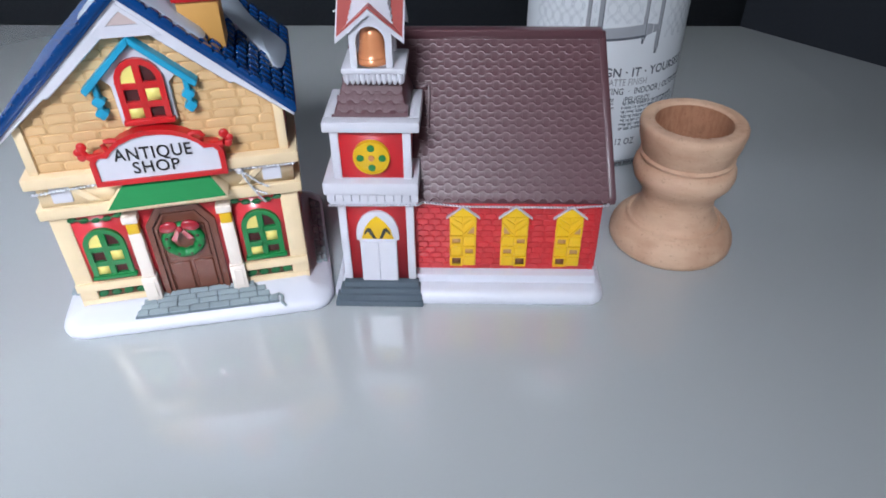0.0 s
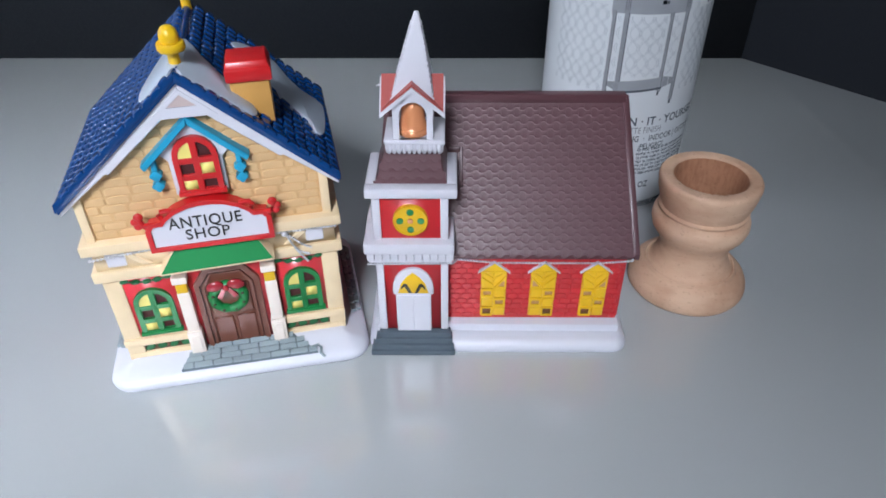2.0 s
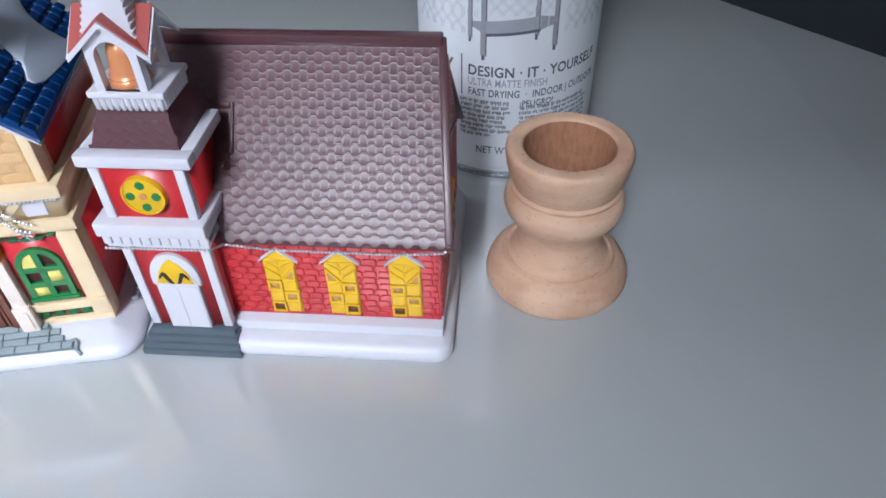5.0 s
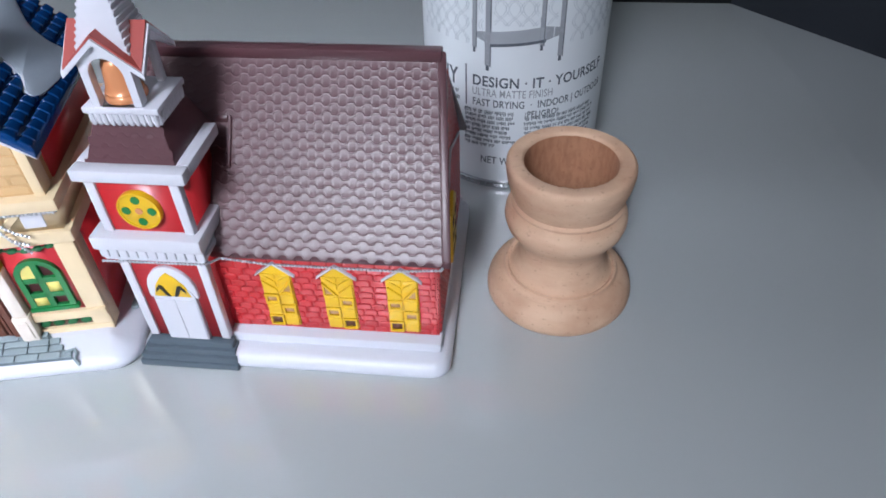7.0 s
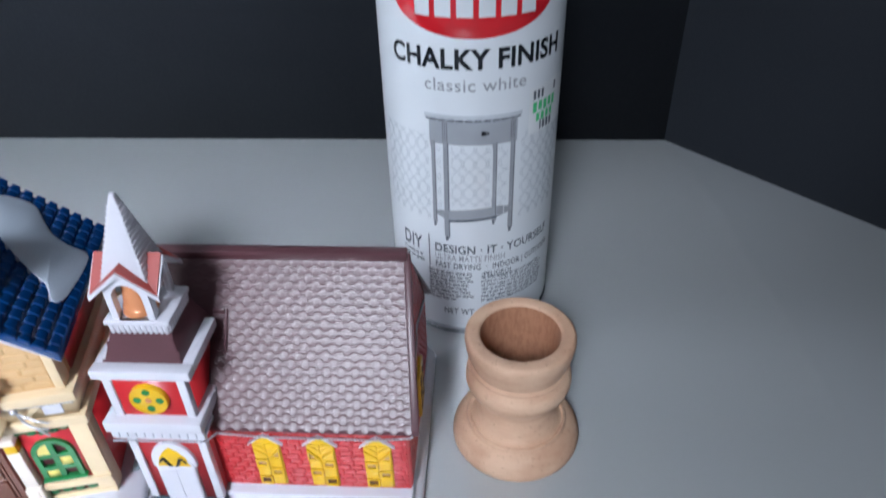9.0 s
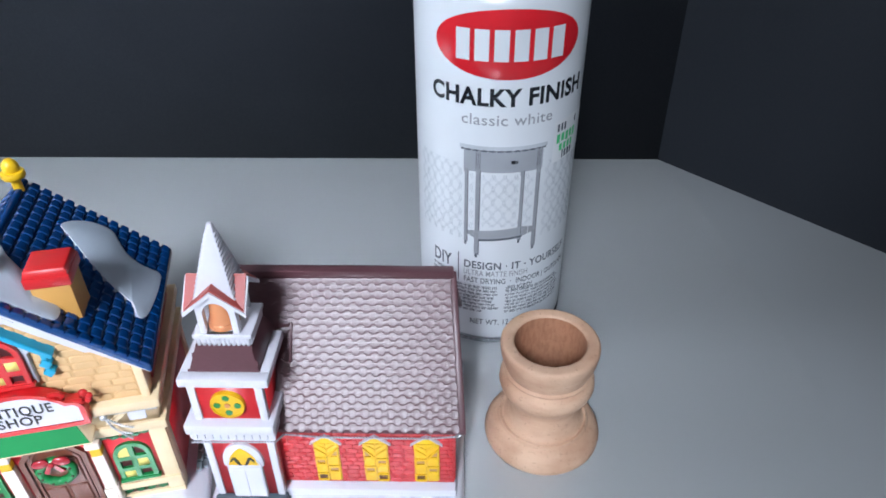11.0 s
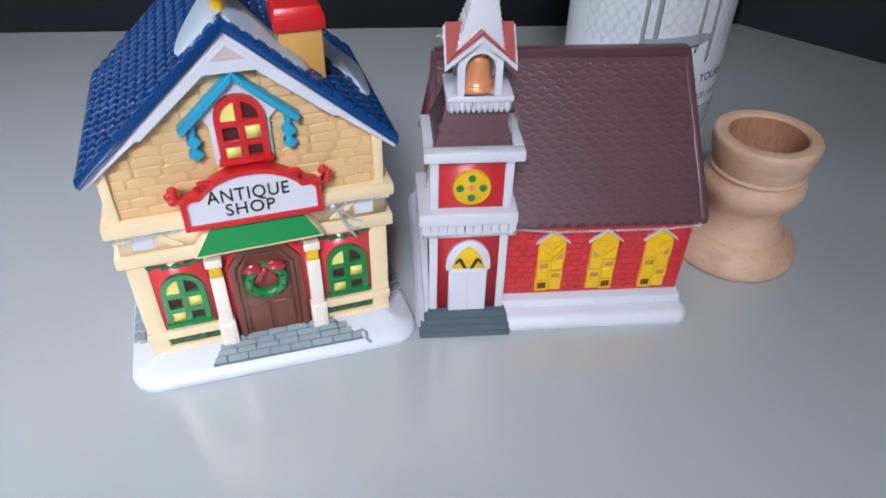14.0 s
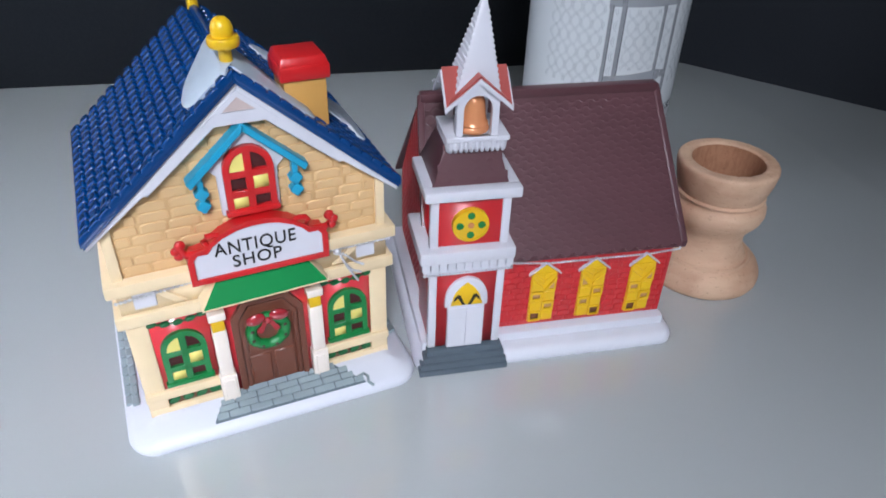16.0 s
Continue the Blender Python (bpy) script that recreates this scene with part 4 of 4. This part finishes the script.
bmesh.ops.create_uvsphere(knot, u_segments=12, v_segments=8, radius=1.0, matrix=blob_at)
part("thread_knot", knot, SILVER, shop, "knotted end of the silver thread")

# stone path in front of the door
path_base = part("stone_path", hull(bm_new(), [(-16.5, -1.5, 6.2), (18.5, -1.5, 6.2), (27.5, -11.0, 3.6), (-21.5, -9.6, 3.6)][::-1], [(-16.5, -1.5, 9.0), (18.5, -1.5, 9.0), (27.5, -11.0, 5.9), (-21.5, -9.6, 6.3)][::-1], 0.2), JOINT, shop, "grey stone path up to the door")

# ---- the spray can ----
CX, CY, CR = 66.6, 323.6, 35.95
can = thing("spray_can", "white spray paint can with a printed label on the white table", "spray can", (CX, CY, 0))
part("can_body", lathe(bm_new(), [(31, 0.6), (CR - 1.2, 1.0), (CR - 1.0, 3.0), (CR - 0.2, 4.6), (CR, 6.5), (CR, 164), (CR - 0.5, 166), (CR - 1.4, 167)], seg=112), CANWHITE, can, "white printed can body")
part("bottom_rim", lathe(bm_new(), [(CR - 1.4, 0.0), (CR - 0.1, 0.5), (CR + 0.25, 1.6), (CR, 2.8), (CR - 0.9, 3.4)], seg=112), TIN, can, "bare tin rim")
part("shoulder", lathe(bm_new(), [(CR - 1.2, 166.5), (CR, 167.5), (CR - 1, 169), (28, 175), (17, 179), (14, 180)], seg=64), TIN, can, "bare tin shoulder")
part("cap", lathe(bm_new(), [(CR - 2.4, 170), (CR - 2, 171), (CR - 3, 196), (CR - 4.5, 199), (0, 200)], seg=64), CANWHITE, can, "white plastic cap")


def on_can(me, angle, z, lift):
    """Wrap a flat mesh (x, z in metres) round the can, centred at an angle from the front."""
    r = (CR + lift) * MM
    for v in me.vertices:
        a = angle + v.co.x / (CR * MM)
        v.co = (r * math.sin(a), -r * math.cos(a), z * MM + v.co.z)
    return me


def label_text(body, deg, z, h, mat, width, bold=0.0, align="CENTER"):
    ob = new("lettering", on_can(text_mesh("lettering", body, h, mat, bold, 1.05, align, width=radians(width) * CR), radians(deg), z, 0.12))
    ob.parent = can
    return ob


def strip(name, d0, d1, z0, z1, mat, lift, label="", z2=None, z3=None):
    """Curved printed band; z2 and z3 give the right end its own heights."""
    bm = bm_new()
    n = max(1, int(abs(d1 - d0) / 5))
    r = (CR + lift) * MM
    rows = []
    for i in range(n + 1):
        f = i / n
        d = radians(d0 + (d1 - d0) * f)
        a = z0 + ((z2 if z2 is not None else z0) - z0) * f
        b = z1 + ((z3 if z3 is not None else z1) - z1) * f
        rows.append([bm.verts.new((r * math.sin(d), -r * math.cos(d), h * MM)) for h in (a, b)])
    for p, q in zip(rows, rows[1:]):
        bm.faces.new((p[0], q[0], q[1], p[1]))
    return part(name, bm, mat, can, label)


F0 = 3.5           # middle of the label, degrees from the front
# red oval with plain white bars where the maker's mark stands
bm = bm_new()
rows = []
for ring_k in range(1, 8):
    f = ring_k / 7
    lift = 0.12 + 1.0 * (1 - f ** 4)
    ring = []
    for i in range(56):
        a = 2 * math.pi * i / 56
        d = radians(F0 + f * 49.5 * math.cos(a))
        ring.append(bm.verts.new(((CR + lift) * MM * math.sin(d), -(CR + lift) * MM * math.cos(d), (149.8 + f * 13.4 * math.sin(a)) * MM)))
    rows.append(ring)
centre = bm.verts.new(((CR + 1.12) * MM * math.sin(radians(F0)), -(CR + 1.12) * MM * math.cos(radians(F0)), 149.8 * MM))
for i in range(56):
    j = (i + 1) % 56
    bm.faces.new((centre, rows[0][i], rows[0][j]))
    for p, q in zip(rows, rows[1:]):
        bm.faces.new((p[i], q[i], q[j], p[j]))
bmesh.ops.recalc_face_normals(bm, faces=bm.faces[:])
part("oval_badge", bm, CANRED, can, "embossed red oval badge")
for i in range(6):
    d = F0 - 33 + i * 11.6
    strip("badge_bar", d, d + 8.6, 144.0, 156.0, CANWHITE, 1.35, "white bar")
label_text("CHALKY FINISH", F0 + 3.0, 128.7, 6.9, CANINK, 112, 0.034)
label_text("classic white", F0 + 0.7, 119.4, 4.6, CANGREY, 61, 0.006)
# printed side table
strip("printed_drawer", -24.5, 30.0, 96.0, 106.4, CANDRAW, 0.08, "pale grey printed table drawer")
strip("printed_top", -27.5, 33.0, 106.2, 108.0, CANPALE, 0.1)
strip("printed_top_edge", -26.5, 32.0, 105.5, 106.3, CANMID, 0.105)
for d, z, top, wide in ((-22.4, 58.3, 97, 1.5), (-14.3, 51.9, 106, 1.9), (15.8, 59.9, 96.4, 1.5), (27.2, 55.0, 106, 1.8)):
    for z0, z1, k in ((top - 10 if top > 100 else top - 2, top, 1.15), (z + 12, top - 10 if top > 100 else top - 2, 0.82), (z + 10.4, z + 12, 1.1), (z + 2, z + 10.4, 0.95), (z, z + 2, 0.6)):
        strip("printed_leg", d - wide * k, d + wide * 0.75 * k, z0, z1, CANGREY if z1 > z + 2 else CANMID, 0.1)
    strip("printed_leg_shade", d + wide * 0.62, d + wide * 0.98, z + 1.5, min(top, 96.4), CANMID, 0.11)
    if top > 100:
        for i in range(3):
            strip("printed_flute", d - 1.5 + 1.2 * i, d - 1.2 + 1.2 * i, 97.6, 104.6, CANMID, 0.115)
strip("printed_shelf", -22.5, -13, 64.5, 66.0, CANGREY, 0.12, "", 61.6, 66.6)
strip("printed_shelf", -13, 18, 61.6, 66.6, CANDRAW, 0.13, "", 63.4, 68.6)
strip("printed_shelf", 18, 27.5, 63.4, 68.6, CANGREY, 0.12, "", 65.0, 67.4)
strip("printed_shelf_edge", -13, 18, 61.0, 62.1, CANMID, 0.135, "", 62.8, 63.9)
strip("printed_knob", 7.4, 10.4, 100.0, 101.6, CANINK, 0.14)
strip("printed_knob", 10.8, 11.9, 100.2, 101.4, CANINK, 0.14)
# lower lettering
label_text("DIY", -42.5, 46.6, 6.6, CANMID, 17, 0.02)
strip("printed_rule", -28.3, -27.4, 36.5, 53, CANMID, 0.1)
label_text("DESIGN \u00b7 IT \u00b7 YOURSELF", 20.0, 47.3, 3.9, CANMID, 87, 0.022)
label_text("ULTRA MATTE FINISH", 0.5, 42.9, 3.0, CANGREY, 48, 0.008)
label_text("FAST DRYING  \u00b7  INDOOR | OUTDOOR", 21.5, 38.6, 2.9, CANMID, 90, 0.016)
rng = random.Random(5)


def print_line(d, end, z, h, mat):
    """One line of small print as narrow upright bars grouped in words."""
    bm = bm_new()
    r = (CR + 0.09) * MM
    while d < end - 1:
        for _ in range(rng.randint(3, 8)):
            if d > end:
                break
            w = rng.uniform(0.42, 0.8)
            lo, hi = z + (rng.random() < 0.3) * 0.35 * h, z + h
            q = [bm.verts.new((r * math.sin(radians(a)), -r * math.cos(radians(a)), k * MM)) for a, k in ((d, lo), (d + w, lo), (d + w, hi), (d, hi))]
            bm.faces.new(q)
            d += w + 0.36
        d += 0.9
    return part("print_line", bm, mat, can)


for d0, d1 in ((-29, 3), (8, 60)):
    for row in range(7):
        z = 32.0 - row * 2.05
        print_line(d0 + rng.uniform(0, 0.8), d1 - rng.uniform(0, 14 if row == 6 else 3), z, 1.45, CANMID)
label_text("\u00a1PELIGRO!", 19.0, 34.6, 2.5, CANMID, 21, 0.02)
print_line(-29, 3, 33.9, 1.7, CANMID)
print_line(-52, -31, 37.6, 1.6, CANMID)
print_line(-52, -33, 40.2, 1.6, CANMID)
label_text("NET WT. 12 OZ", 2.0, 13.6, 3.2, CANMID, 40, 0.012)
# trellis pattern beside the table: pointed loops in staggered columns
tre = bm_new()
r = (CR + 0.06) * MM
for d0, d1, zlo, zhi in ((-66, -25.5, 61, 99), (-20.5, -17.0, 67, 95), (-11.5, 13.6, 69, 95), (18.2, 24.6, 69, 95), (30.6, 70, 61, 99)):
    col = math.ceil(d0 / 7.6)
    while col * 7.6 < d1 + 7.6:
        for flip in (-1, 1):
            for off in (-0.75, 0.75):
                prev = None
                n = 44
                for i in range(n + 1):
                    z = zlo + (zhi - zlo) * i / n
                    d = col * 7.6 + flip * 3.8 * math.cos(2 * math.pi * (z - 62) / 13.0) + off
                    if d0 < d < d1:
                        now = [tre.verts.new((r * math.sin(radians(a)), -r * math.cos(radians(a)), z * MM)) for a in (d - 0.24, d + 0.24)]
                        if prev:
                            tre.faces.new((prev[0], prev[1], now[1], now[0]))
                        prev = now
                    else:
                        prev = None
        col += 1
bmesh.ops.recalc_face_normals(tre, faces=tre.faces[:])
tagged(part("printed_trellis", tre, CANPALE, can, "pale grey printed trellis pattern"), kind="stuff")
# price sticker
strip("sticker", 38, 78, 96.5, 115.5, STICKER, 0.12, "white price sticker with green print")
for i in range(5):
    strip("sticker_print", 41 + 4.6 * i, 44.2 + 4.6 * i, 105.0 + (0.6 if i % 2 else 0), 109.2, STICKGREEN, 0.16)
for i in range(4):
    strip("sticker_print", 44 + 4.4 * i, 47.0 + 4.4 * i, 101.2, 104.4, STICKGREEN, 0.17)
for i in range(3):
    strip("sticker_print", 41 + 3.4 * i, 43 + 3.4 * i, 110.4, 113.8, CANMID, 0.17)
    strip("sticker_print", 50 + 3.6 * i, 52.4 + 3.6 * i, 97.4, 100.8, CANMID, 0.18)
strip("sticker_print", 61, 63, 111.0, 114.2, CANMID, 0.17)
strip("sticker_print", 47.4, 48.8, 97.2, 101.2, CANMID, 0.18)

# ---- the wooden candle cup ----
holder = thing("candle_holder", "unfinished turned wooden candle holder on the white table", "candle holder", (85.7, 233.4, 0))
foot = [(0, 0.05), (22.6, 0), (23.4, 0.4), (24.0, 1.6), (24.1, 3.2), (23.7, 5.2), (22.6, 7.4), (21.0, 9.2), (19.6, 10.0), (18.9, 10.2), (18.6, 10.8), (18.3, 11.7), (17.6, 11.9), (17.0, 11.4), (16.5, 11.6), (15.5, 13.0), (14.5, 15.4), (13.9, 18.4), (13.8, 21.0)]
bulge = [(14.5, 24.0), (16.4, 26.6), (18.3, 29.4), (19.1, 32.2), (18.8, 34.8), (17.6, 36.4), (16.6, 37.0), (16.2, 37.5), (16.5, 37.9), (17.5, 38.2), (17.6, 39.0), (17.1, 39.5), (16.7, 39.8)]
lip = [(17.1, 40.8), (17.8, 42.6), (18.8, 46.2), (19.4, 50.4), (19.3, 51.7), (18.9, 52.4), (18.3, 52.7)]
part("cup", lathe(bm_new(), foot + bulge + lip, seg=96, closed=True), WOOD, holder, sharp=50)
ring = bm_new()
lathe(ring, [(18.3, 52.7), (17.6, 52.8), (15.0, 52.75), (14.3, 52.5), (14.0, 51.8)], seg=140, closed=True)
for v in ring.verts:
    n = noise.noise(v.co * 900) * 0.3 + noise.noise(v.co * 2600) * 0.22
    if math.hypot(v.co.x, v.co.y) < 18.0 * MM:
        v.co.z += n * MM
part("rim", ring, WOOD, holder, "rough sawn end grain on the rim", sharp=80)
part("socket", lathe(bm_new(), [(14.0, 51.9), (13.8, 48), (13.3, 34), (12.7, 13), (11.6, 11.5), (0, 11)], seg=96, closed=True), BORE, holder, "rough bored socket, inside shade partly in its wood colour", sharp=50)

# ---- pieces: bricks, tiles, shingles, path stones ----
rng = random.Random(11)


def rounded_brick():
    """Unit brick with rounded upper corners and a soft front edge."""
    arc = [(0.5 - 0.22 * (1 - math.cos(a)), 0.5 - 0.34 * (1 - math.sin(a))) for a in (0.0, 0.5, 1.05, math.pi / 2)]
    rim = [(-0.5, -0.5), (0.5, -0.5)] + arc + [(-x, z) for x, z in arc[::-1]]
    bm = bm_new()
    rows = [[bm.verts.new((x * k, y, z * k)) for x, z in rim] for k, y in ((1.0, 0.5), (1.0, -0.32), (0.84, -0.5))]
    n = len(rim)
    for p, q in zip(rows, rows[1:]):
        for i in range(n):
            bm.faces.new((p[i], p[(i + 1) % n], q[(i + 1) % n], q[i]))
    bm.faces.new(rows[-1])
    bmesh.ops.recalc_face_normals(bm, faces=bm.faces[:])
    if bm.faces[-1].normal.y > 0:
        bmesh.ops.reverse_faces(bm, faces=bm.faces[:])
    for v in bm.verts:
        v.co *= MM
    return bm


brick_me = mesh_of("brick", rounded_brick(), TAN, 60)
row_h = 3.05
gable = bpy.data.objects["gable_wall"]
for row in range(16):
    z0 = 61.3 + row * row_h
    z1 = z0 + row_h
    lim = min(35.6, (115.0 - 6.5 - z1) / SL)
    if lim < 4:
        break
    u = -lim - (3.6 if row % 2 else 0.3) - rng.uniform(0, 1)
    while u < lim:
        w = rng.uniform(7.2, 8.6)
        a, b = max(u, -lim), min(u + w, lim)
        if b - a > 1.5 and not (abs((a + b) / 2) < 5 and 74 < z0 < 92):
            piece("brick", brick_me, gable, place((a + b) / 2, -1.0 - rng.uniform(0, 0.1), (z0 + z1) / 2, b - a - 0.45, 1.7, row_h - 0.42))
        u += w
red_me = mesh_of("red_brick", rounded_brick(), WALLRED, 60)
for row in range(12):
    z0 = 9.4 + row * 2.42
    u = -15.0 - (2.2 if row % 2 else 0.0)
    while u < 48.2:
        w = rng.uniform(4.0, 4.7)
        a, b = max(u, -15.2), min(u + w, 48.3)
        if b - a > 0.9:
            piece("brick", red_me, hall, place((a + b) / 2, 0.14 - rng.uniform(0, 0.12), z0 + 1.15, b - a - 0.34, 1.1, 2.12, Matrix.Rotation(rng.uniform(-0.06, 0.06), 4, "Y")))
        u += w
# side gables of the hall, as one relief
side = bm_new()
for sx in (-38.0, 48.8):
    for row in range(34):
        z0 = 9.6 + row * 2.05
        lo, hi = 0.6, 68.8
        if z0 > 38:
            inset = (z0 - 38) / (83 - 40) * 34.7
            lo, hi = lo + inset, hi - inset
        y = lo - (1.8 if row % 2 else 0)
        while y < hi:
            a, b = max(y, lo), min(y + 3.6, hi)
            if b - a > 0.8:
                box(side, sx - 0.4, sx + 0.4, a + 0.2, b - 0.2, z0, z0 + 1.75)
            y += 3.6
tagged(part("side_brickwork", side, WALLRED, hall), kind="stuff")
# roof tiles of the shop
tb = bm_new()
nseg = 8
rows_t = []
for y, s in ((-0.5, 0.92), (-0.44, 1.0), (0.44, 0.82), (0.5, 0.68)):
    rows_t.append([tb.verts.new((math.copysign(abs(math.cos(math.pi * i / nseg)) ** 0.45, math.cos(math.pi * i / nseg)) * 0.5 * s, y, math.sin(math.pi * i / nseg) ** 0.45 * s if 0 < i < nseg else 0.0)) for i in range(nseg + 1)])
for p, q in zip(rows_t, rows_t[1:]):
    for i in range(nseg):
        tb.faces.new((p[i], p[i + 1], q[i + 1], q[i]))
tb.faces.new(rows_t[0])
tb.faces.new(rows_t[-1][::-1])
bmesh.ops.recalc_face_normals(tb, faces=tb.faces[:])
tile_me = mesh_of("roof_tile", tb, BLUE, 50)
NR, NC = 13, 15
for k, sl in zip((-1, 1), SLOPES):
    tilt = Matrix.Rotation(k * math.atan(SL), 4, "Y")
    for r in range(NR):
        d = 2.6 + r * (57.0 - 2.6) / NR + 1.6
        for c in range(NC):
            v = -2.6 + (c + 0.5) * 64.6 / NC
            p = on_roof(k * d, v, -0.1)
            piece("roof_tile", tile_me, sl, place(p.x, p.y, p.z, 3.7 * MM, 64.6 / NC * MM, 1.6 * MM, tilt))
# lumpy end tiles along the front edge of the roof
for k, sl in zip((-1, 1), SLOPES):
    tilt = Matrix.Rotation(k * math.atan(SL), 4, "Y")
    for r in range(14):
        p = on_roof(k * (3.0 + r * 3.95), -4.6, 0.8)
        piece("end_tile", tile_me, sl, place(p.x, p.y, p.z, 3.5 * MM, 2.7 * MM, rng.uniform(0.8, 1.3) * MM, tilt))
# shingles of the church roof
NROW, PW, LIFT = 23, 4.62, 0.115
length = math.hypot(GY - EY, RZ - EZ)
PITCH = length / NROW


def shingle_mesh(skirt=0.0, half=False):
    """Shingle with a wavy lower lip that stands proud of the row below; skirt closes the lip downwards."""
    bm, cols, wave = bm_new(), 16, 0.2
    lines = []
    for k in range(10):
        row = []
        for i in range(cols + 1):
            s = -0.5 + i / cols * (0.5 if half else 1.0)
            x, c = s + 0.055 * math.sin(4 * math.pi * s), math.cos(2 * math.pi * s)
            low, up = -0.5 - wave * c, 0.5 + wave * c
            y, z = ((low, -skirt), (low, 0.0), (low + 0.045, 0.38), (low + 0.095, 0.68), (low + 0.145, 0.9), (low + 0.2, 1.0), (low + 0.24, 0.88), (low + 0.28, 0.5), (low + 0.31, 0.3), (up + 0.1, 0.26))[k]
            row.append(bm.verts.new((x * PW, y * PITCH, z * LIFT)))
        lines.append(row)
    for p, q in zip(lines if skirt else lines[1:], lines[1:] if skirt else lines[2:]):
        for i in range(cols):
            bm.faces.new((p[i], p[i + 1], q[i + 1], q[i]))
    if not skirt:
        for v in lines[0]:
            bm.verts.remove(v)
    bmesh.ops.recalc_face_normals(bm, faces=bm.faces[:])
    bm.normal_update()
    if sum(f.normal.z * f.calc_area() for f in bm.faces) < 0:
        bmesh.ops.reverse_faces(bm, faces=bm.faces[:])
    return bm


sh = shingle_mesh()
sh.verts.index_update()
sh_co = [v.co.copy() for v in sh.verts]
sh_fa = [[v.index for v in f.verts] for f in sh.faces]
shingle_me = mesh_of("shingle", sh, MAROON, 18)
half_me = mesh_of("shingle", shingle_mesh(0.0, True), MAROON, 18)
eave_me = mesh_of("eave_shingle", shingle_mesh(9.0), MAROON, 18)
ang = math.atan2(RZ - EZ, GY - EY)
tiltx = Matrix.Rotation(ang, 4, "X")
rest_v, rest_f, near = [], [], 0
for r in range(NROW):
    f = (r + 0.38) / NROW
    y, z = EY + (GY - EY) * f, EZ + (RZ - EZ) * f
    xl, xr = eave_l + (ridge_l - eave_l) * f, eave_r + (ridge_r - eave_r) * f
    x = xr - PW / 2 - (PW / 2 if r % 2 else 0)
    if r % 2:
        piece("shingle", half_me, front_slope, place(xr, y - 0.1, z + 0.08, MM, MM, MM, tiltx))
    while x - PW / 2 > xl:
        m = place(x, y - 0.1, z + 0.08, MM, MM, MM, tiltx)
        inside_tower = -42 < x < -14 and r < 12
        if r == 0 and not inside_tower:
            piece("eave_shingle", eave_me, front_slope, m)
        elif x > -14:
            piece("shingle", shingle_me, front_slope, m)
        elif not inside_tower:
            o = len(rest_v)
            rest_v += [m @ c for c in sh_co]
            rest_f += [[o + i for i in q] for q in sh_fa]
        x -= PW
me = bpy.data.meshes.new("shingle_field")
me.from_pydata([tuple(v) for v in rest_v], [], rest_f)
me.materials.append(MAROON)
me.polygons.foreach_set("use_smooth", [True] * len(me.polygons))
me.set_sharp_from_angle(angle=radians(18))
fld = new("shingle_field", me)
fld.parent = front_slope
tagged(fld, kind="stuff")
# shingles of the tower skirt
ta = math.atan2(13.5, 5.2)
tiltm = Matrix.Rotation(ta, 4, "X")
for r in range(5):
    f = (r + 0.5) / 5
    half = 12.3 * (1 - f) + 8.1 * f
    y, z, cxm = -4.2 + 5.2 * f, 70 + 13.5 * f, -27.9 + 0.4 * f
    n = 5
    for i in range(n):
        w = 2 * half / n
        x = cxm - half + (i + 0.5) * w + (w / 12 if r % 2 else -w / 12)
        piece("shingle", shingle_me, mansard, place(x, y - 0.02, z, w * 0.98 / PW * MM, 2.7 / PITCH * MM, 0.35 * MM, tiltm))
# path stones
stone_me = mesh_of("path_stone", box(bm_new(), -0.5, 0.5, -0.5, 0.5, -0.5, 0.5, 0.08, 1), COBBLE)
pr = [Vector(p) for p in ((-16.5, -1.5, 9.0), (18.5, -1.5, 9.0), (27.5, -11.0, 5.9), (-21.5, -9.6, 6.3))]
for r in range(4):
    f0, f1 = r / 4, (r + 1) / 4
    l, rgt = pr[0].lerp(pr[3], (f0 + f1) / 2), pr[1].lerp(pr[2], (f0 + f1) / 2)
    run = (rgt - l).length
    s = -(2.5 if r % 2 else 0.0)
    while s < run:
        w = rng.uniform(6.0, 7.4)
        a, b = max(s, 0.2 - rng.uniform(0, 1.4)), min(s + w, run + rng.uniform(-0.4, 1.6))
        if b - a > 1.4:
            c = l.lerp(rgt, (a + b) / 2 / run)
            turn = Matrix.Rotation(math.atan2(rgt.y - l.y, rgt.x - l.x), 4, "Z") @ Matrix.Rotation(0.27, 4, "X")
            piece("path_stone", stone_me, path_base, place(c.x, c.y, c.z + 0.1, b - a - 0.4, 2.0, 1.0, turn))
        s += w
part("path_end", tube(bm_new(), [(25.0, -9.6, 7.2), (27.6, -8.6, 7.0), (28.6, -9.8, 6.6), (28.2, -11.6, 5.6), (29.6, -13.0, 4.6)], 0.55, 6), COBBLE, path_base)
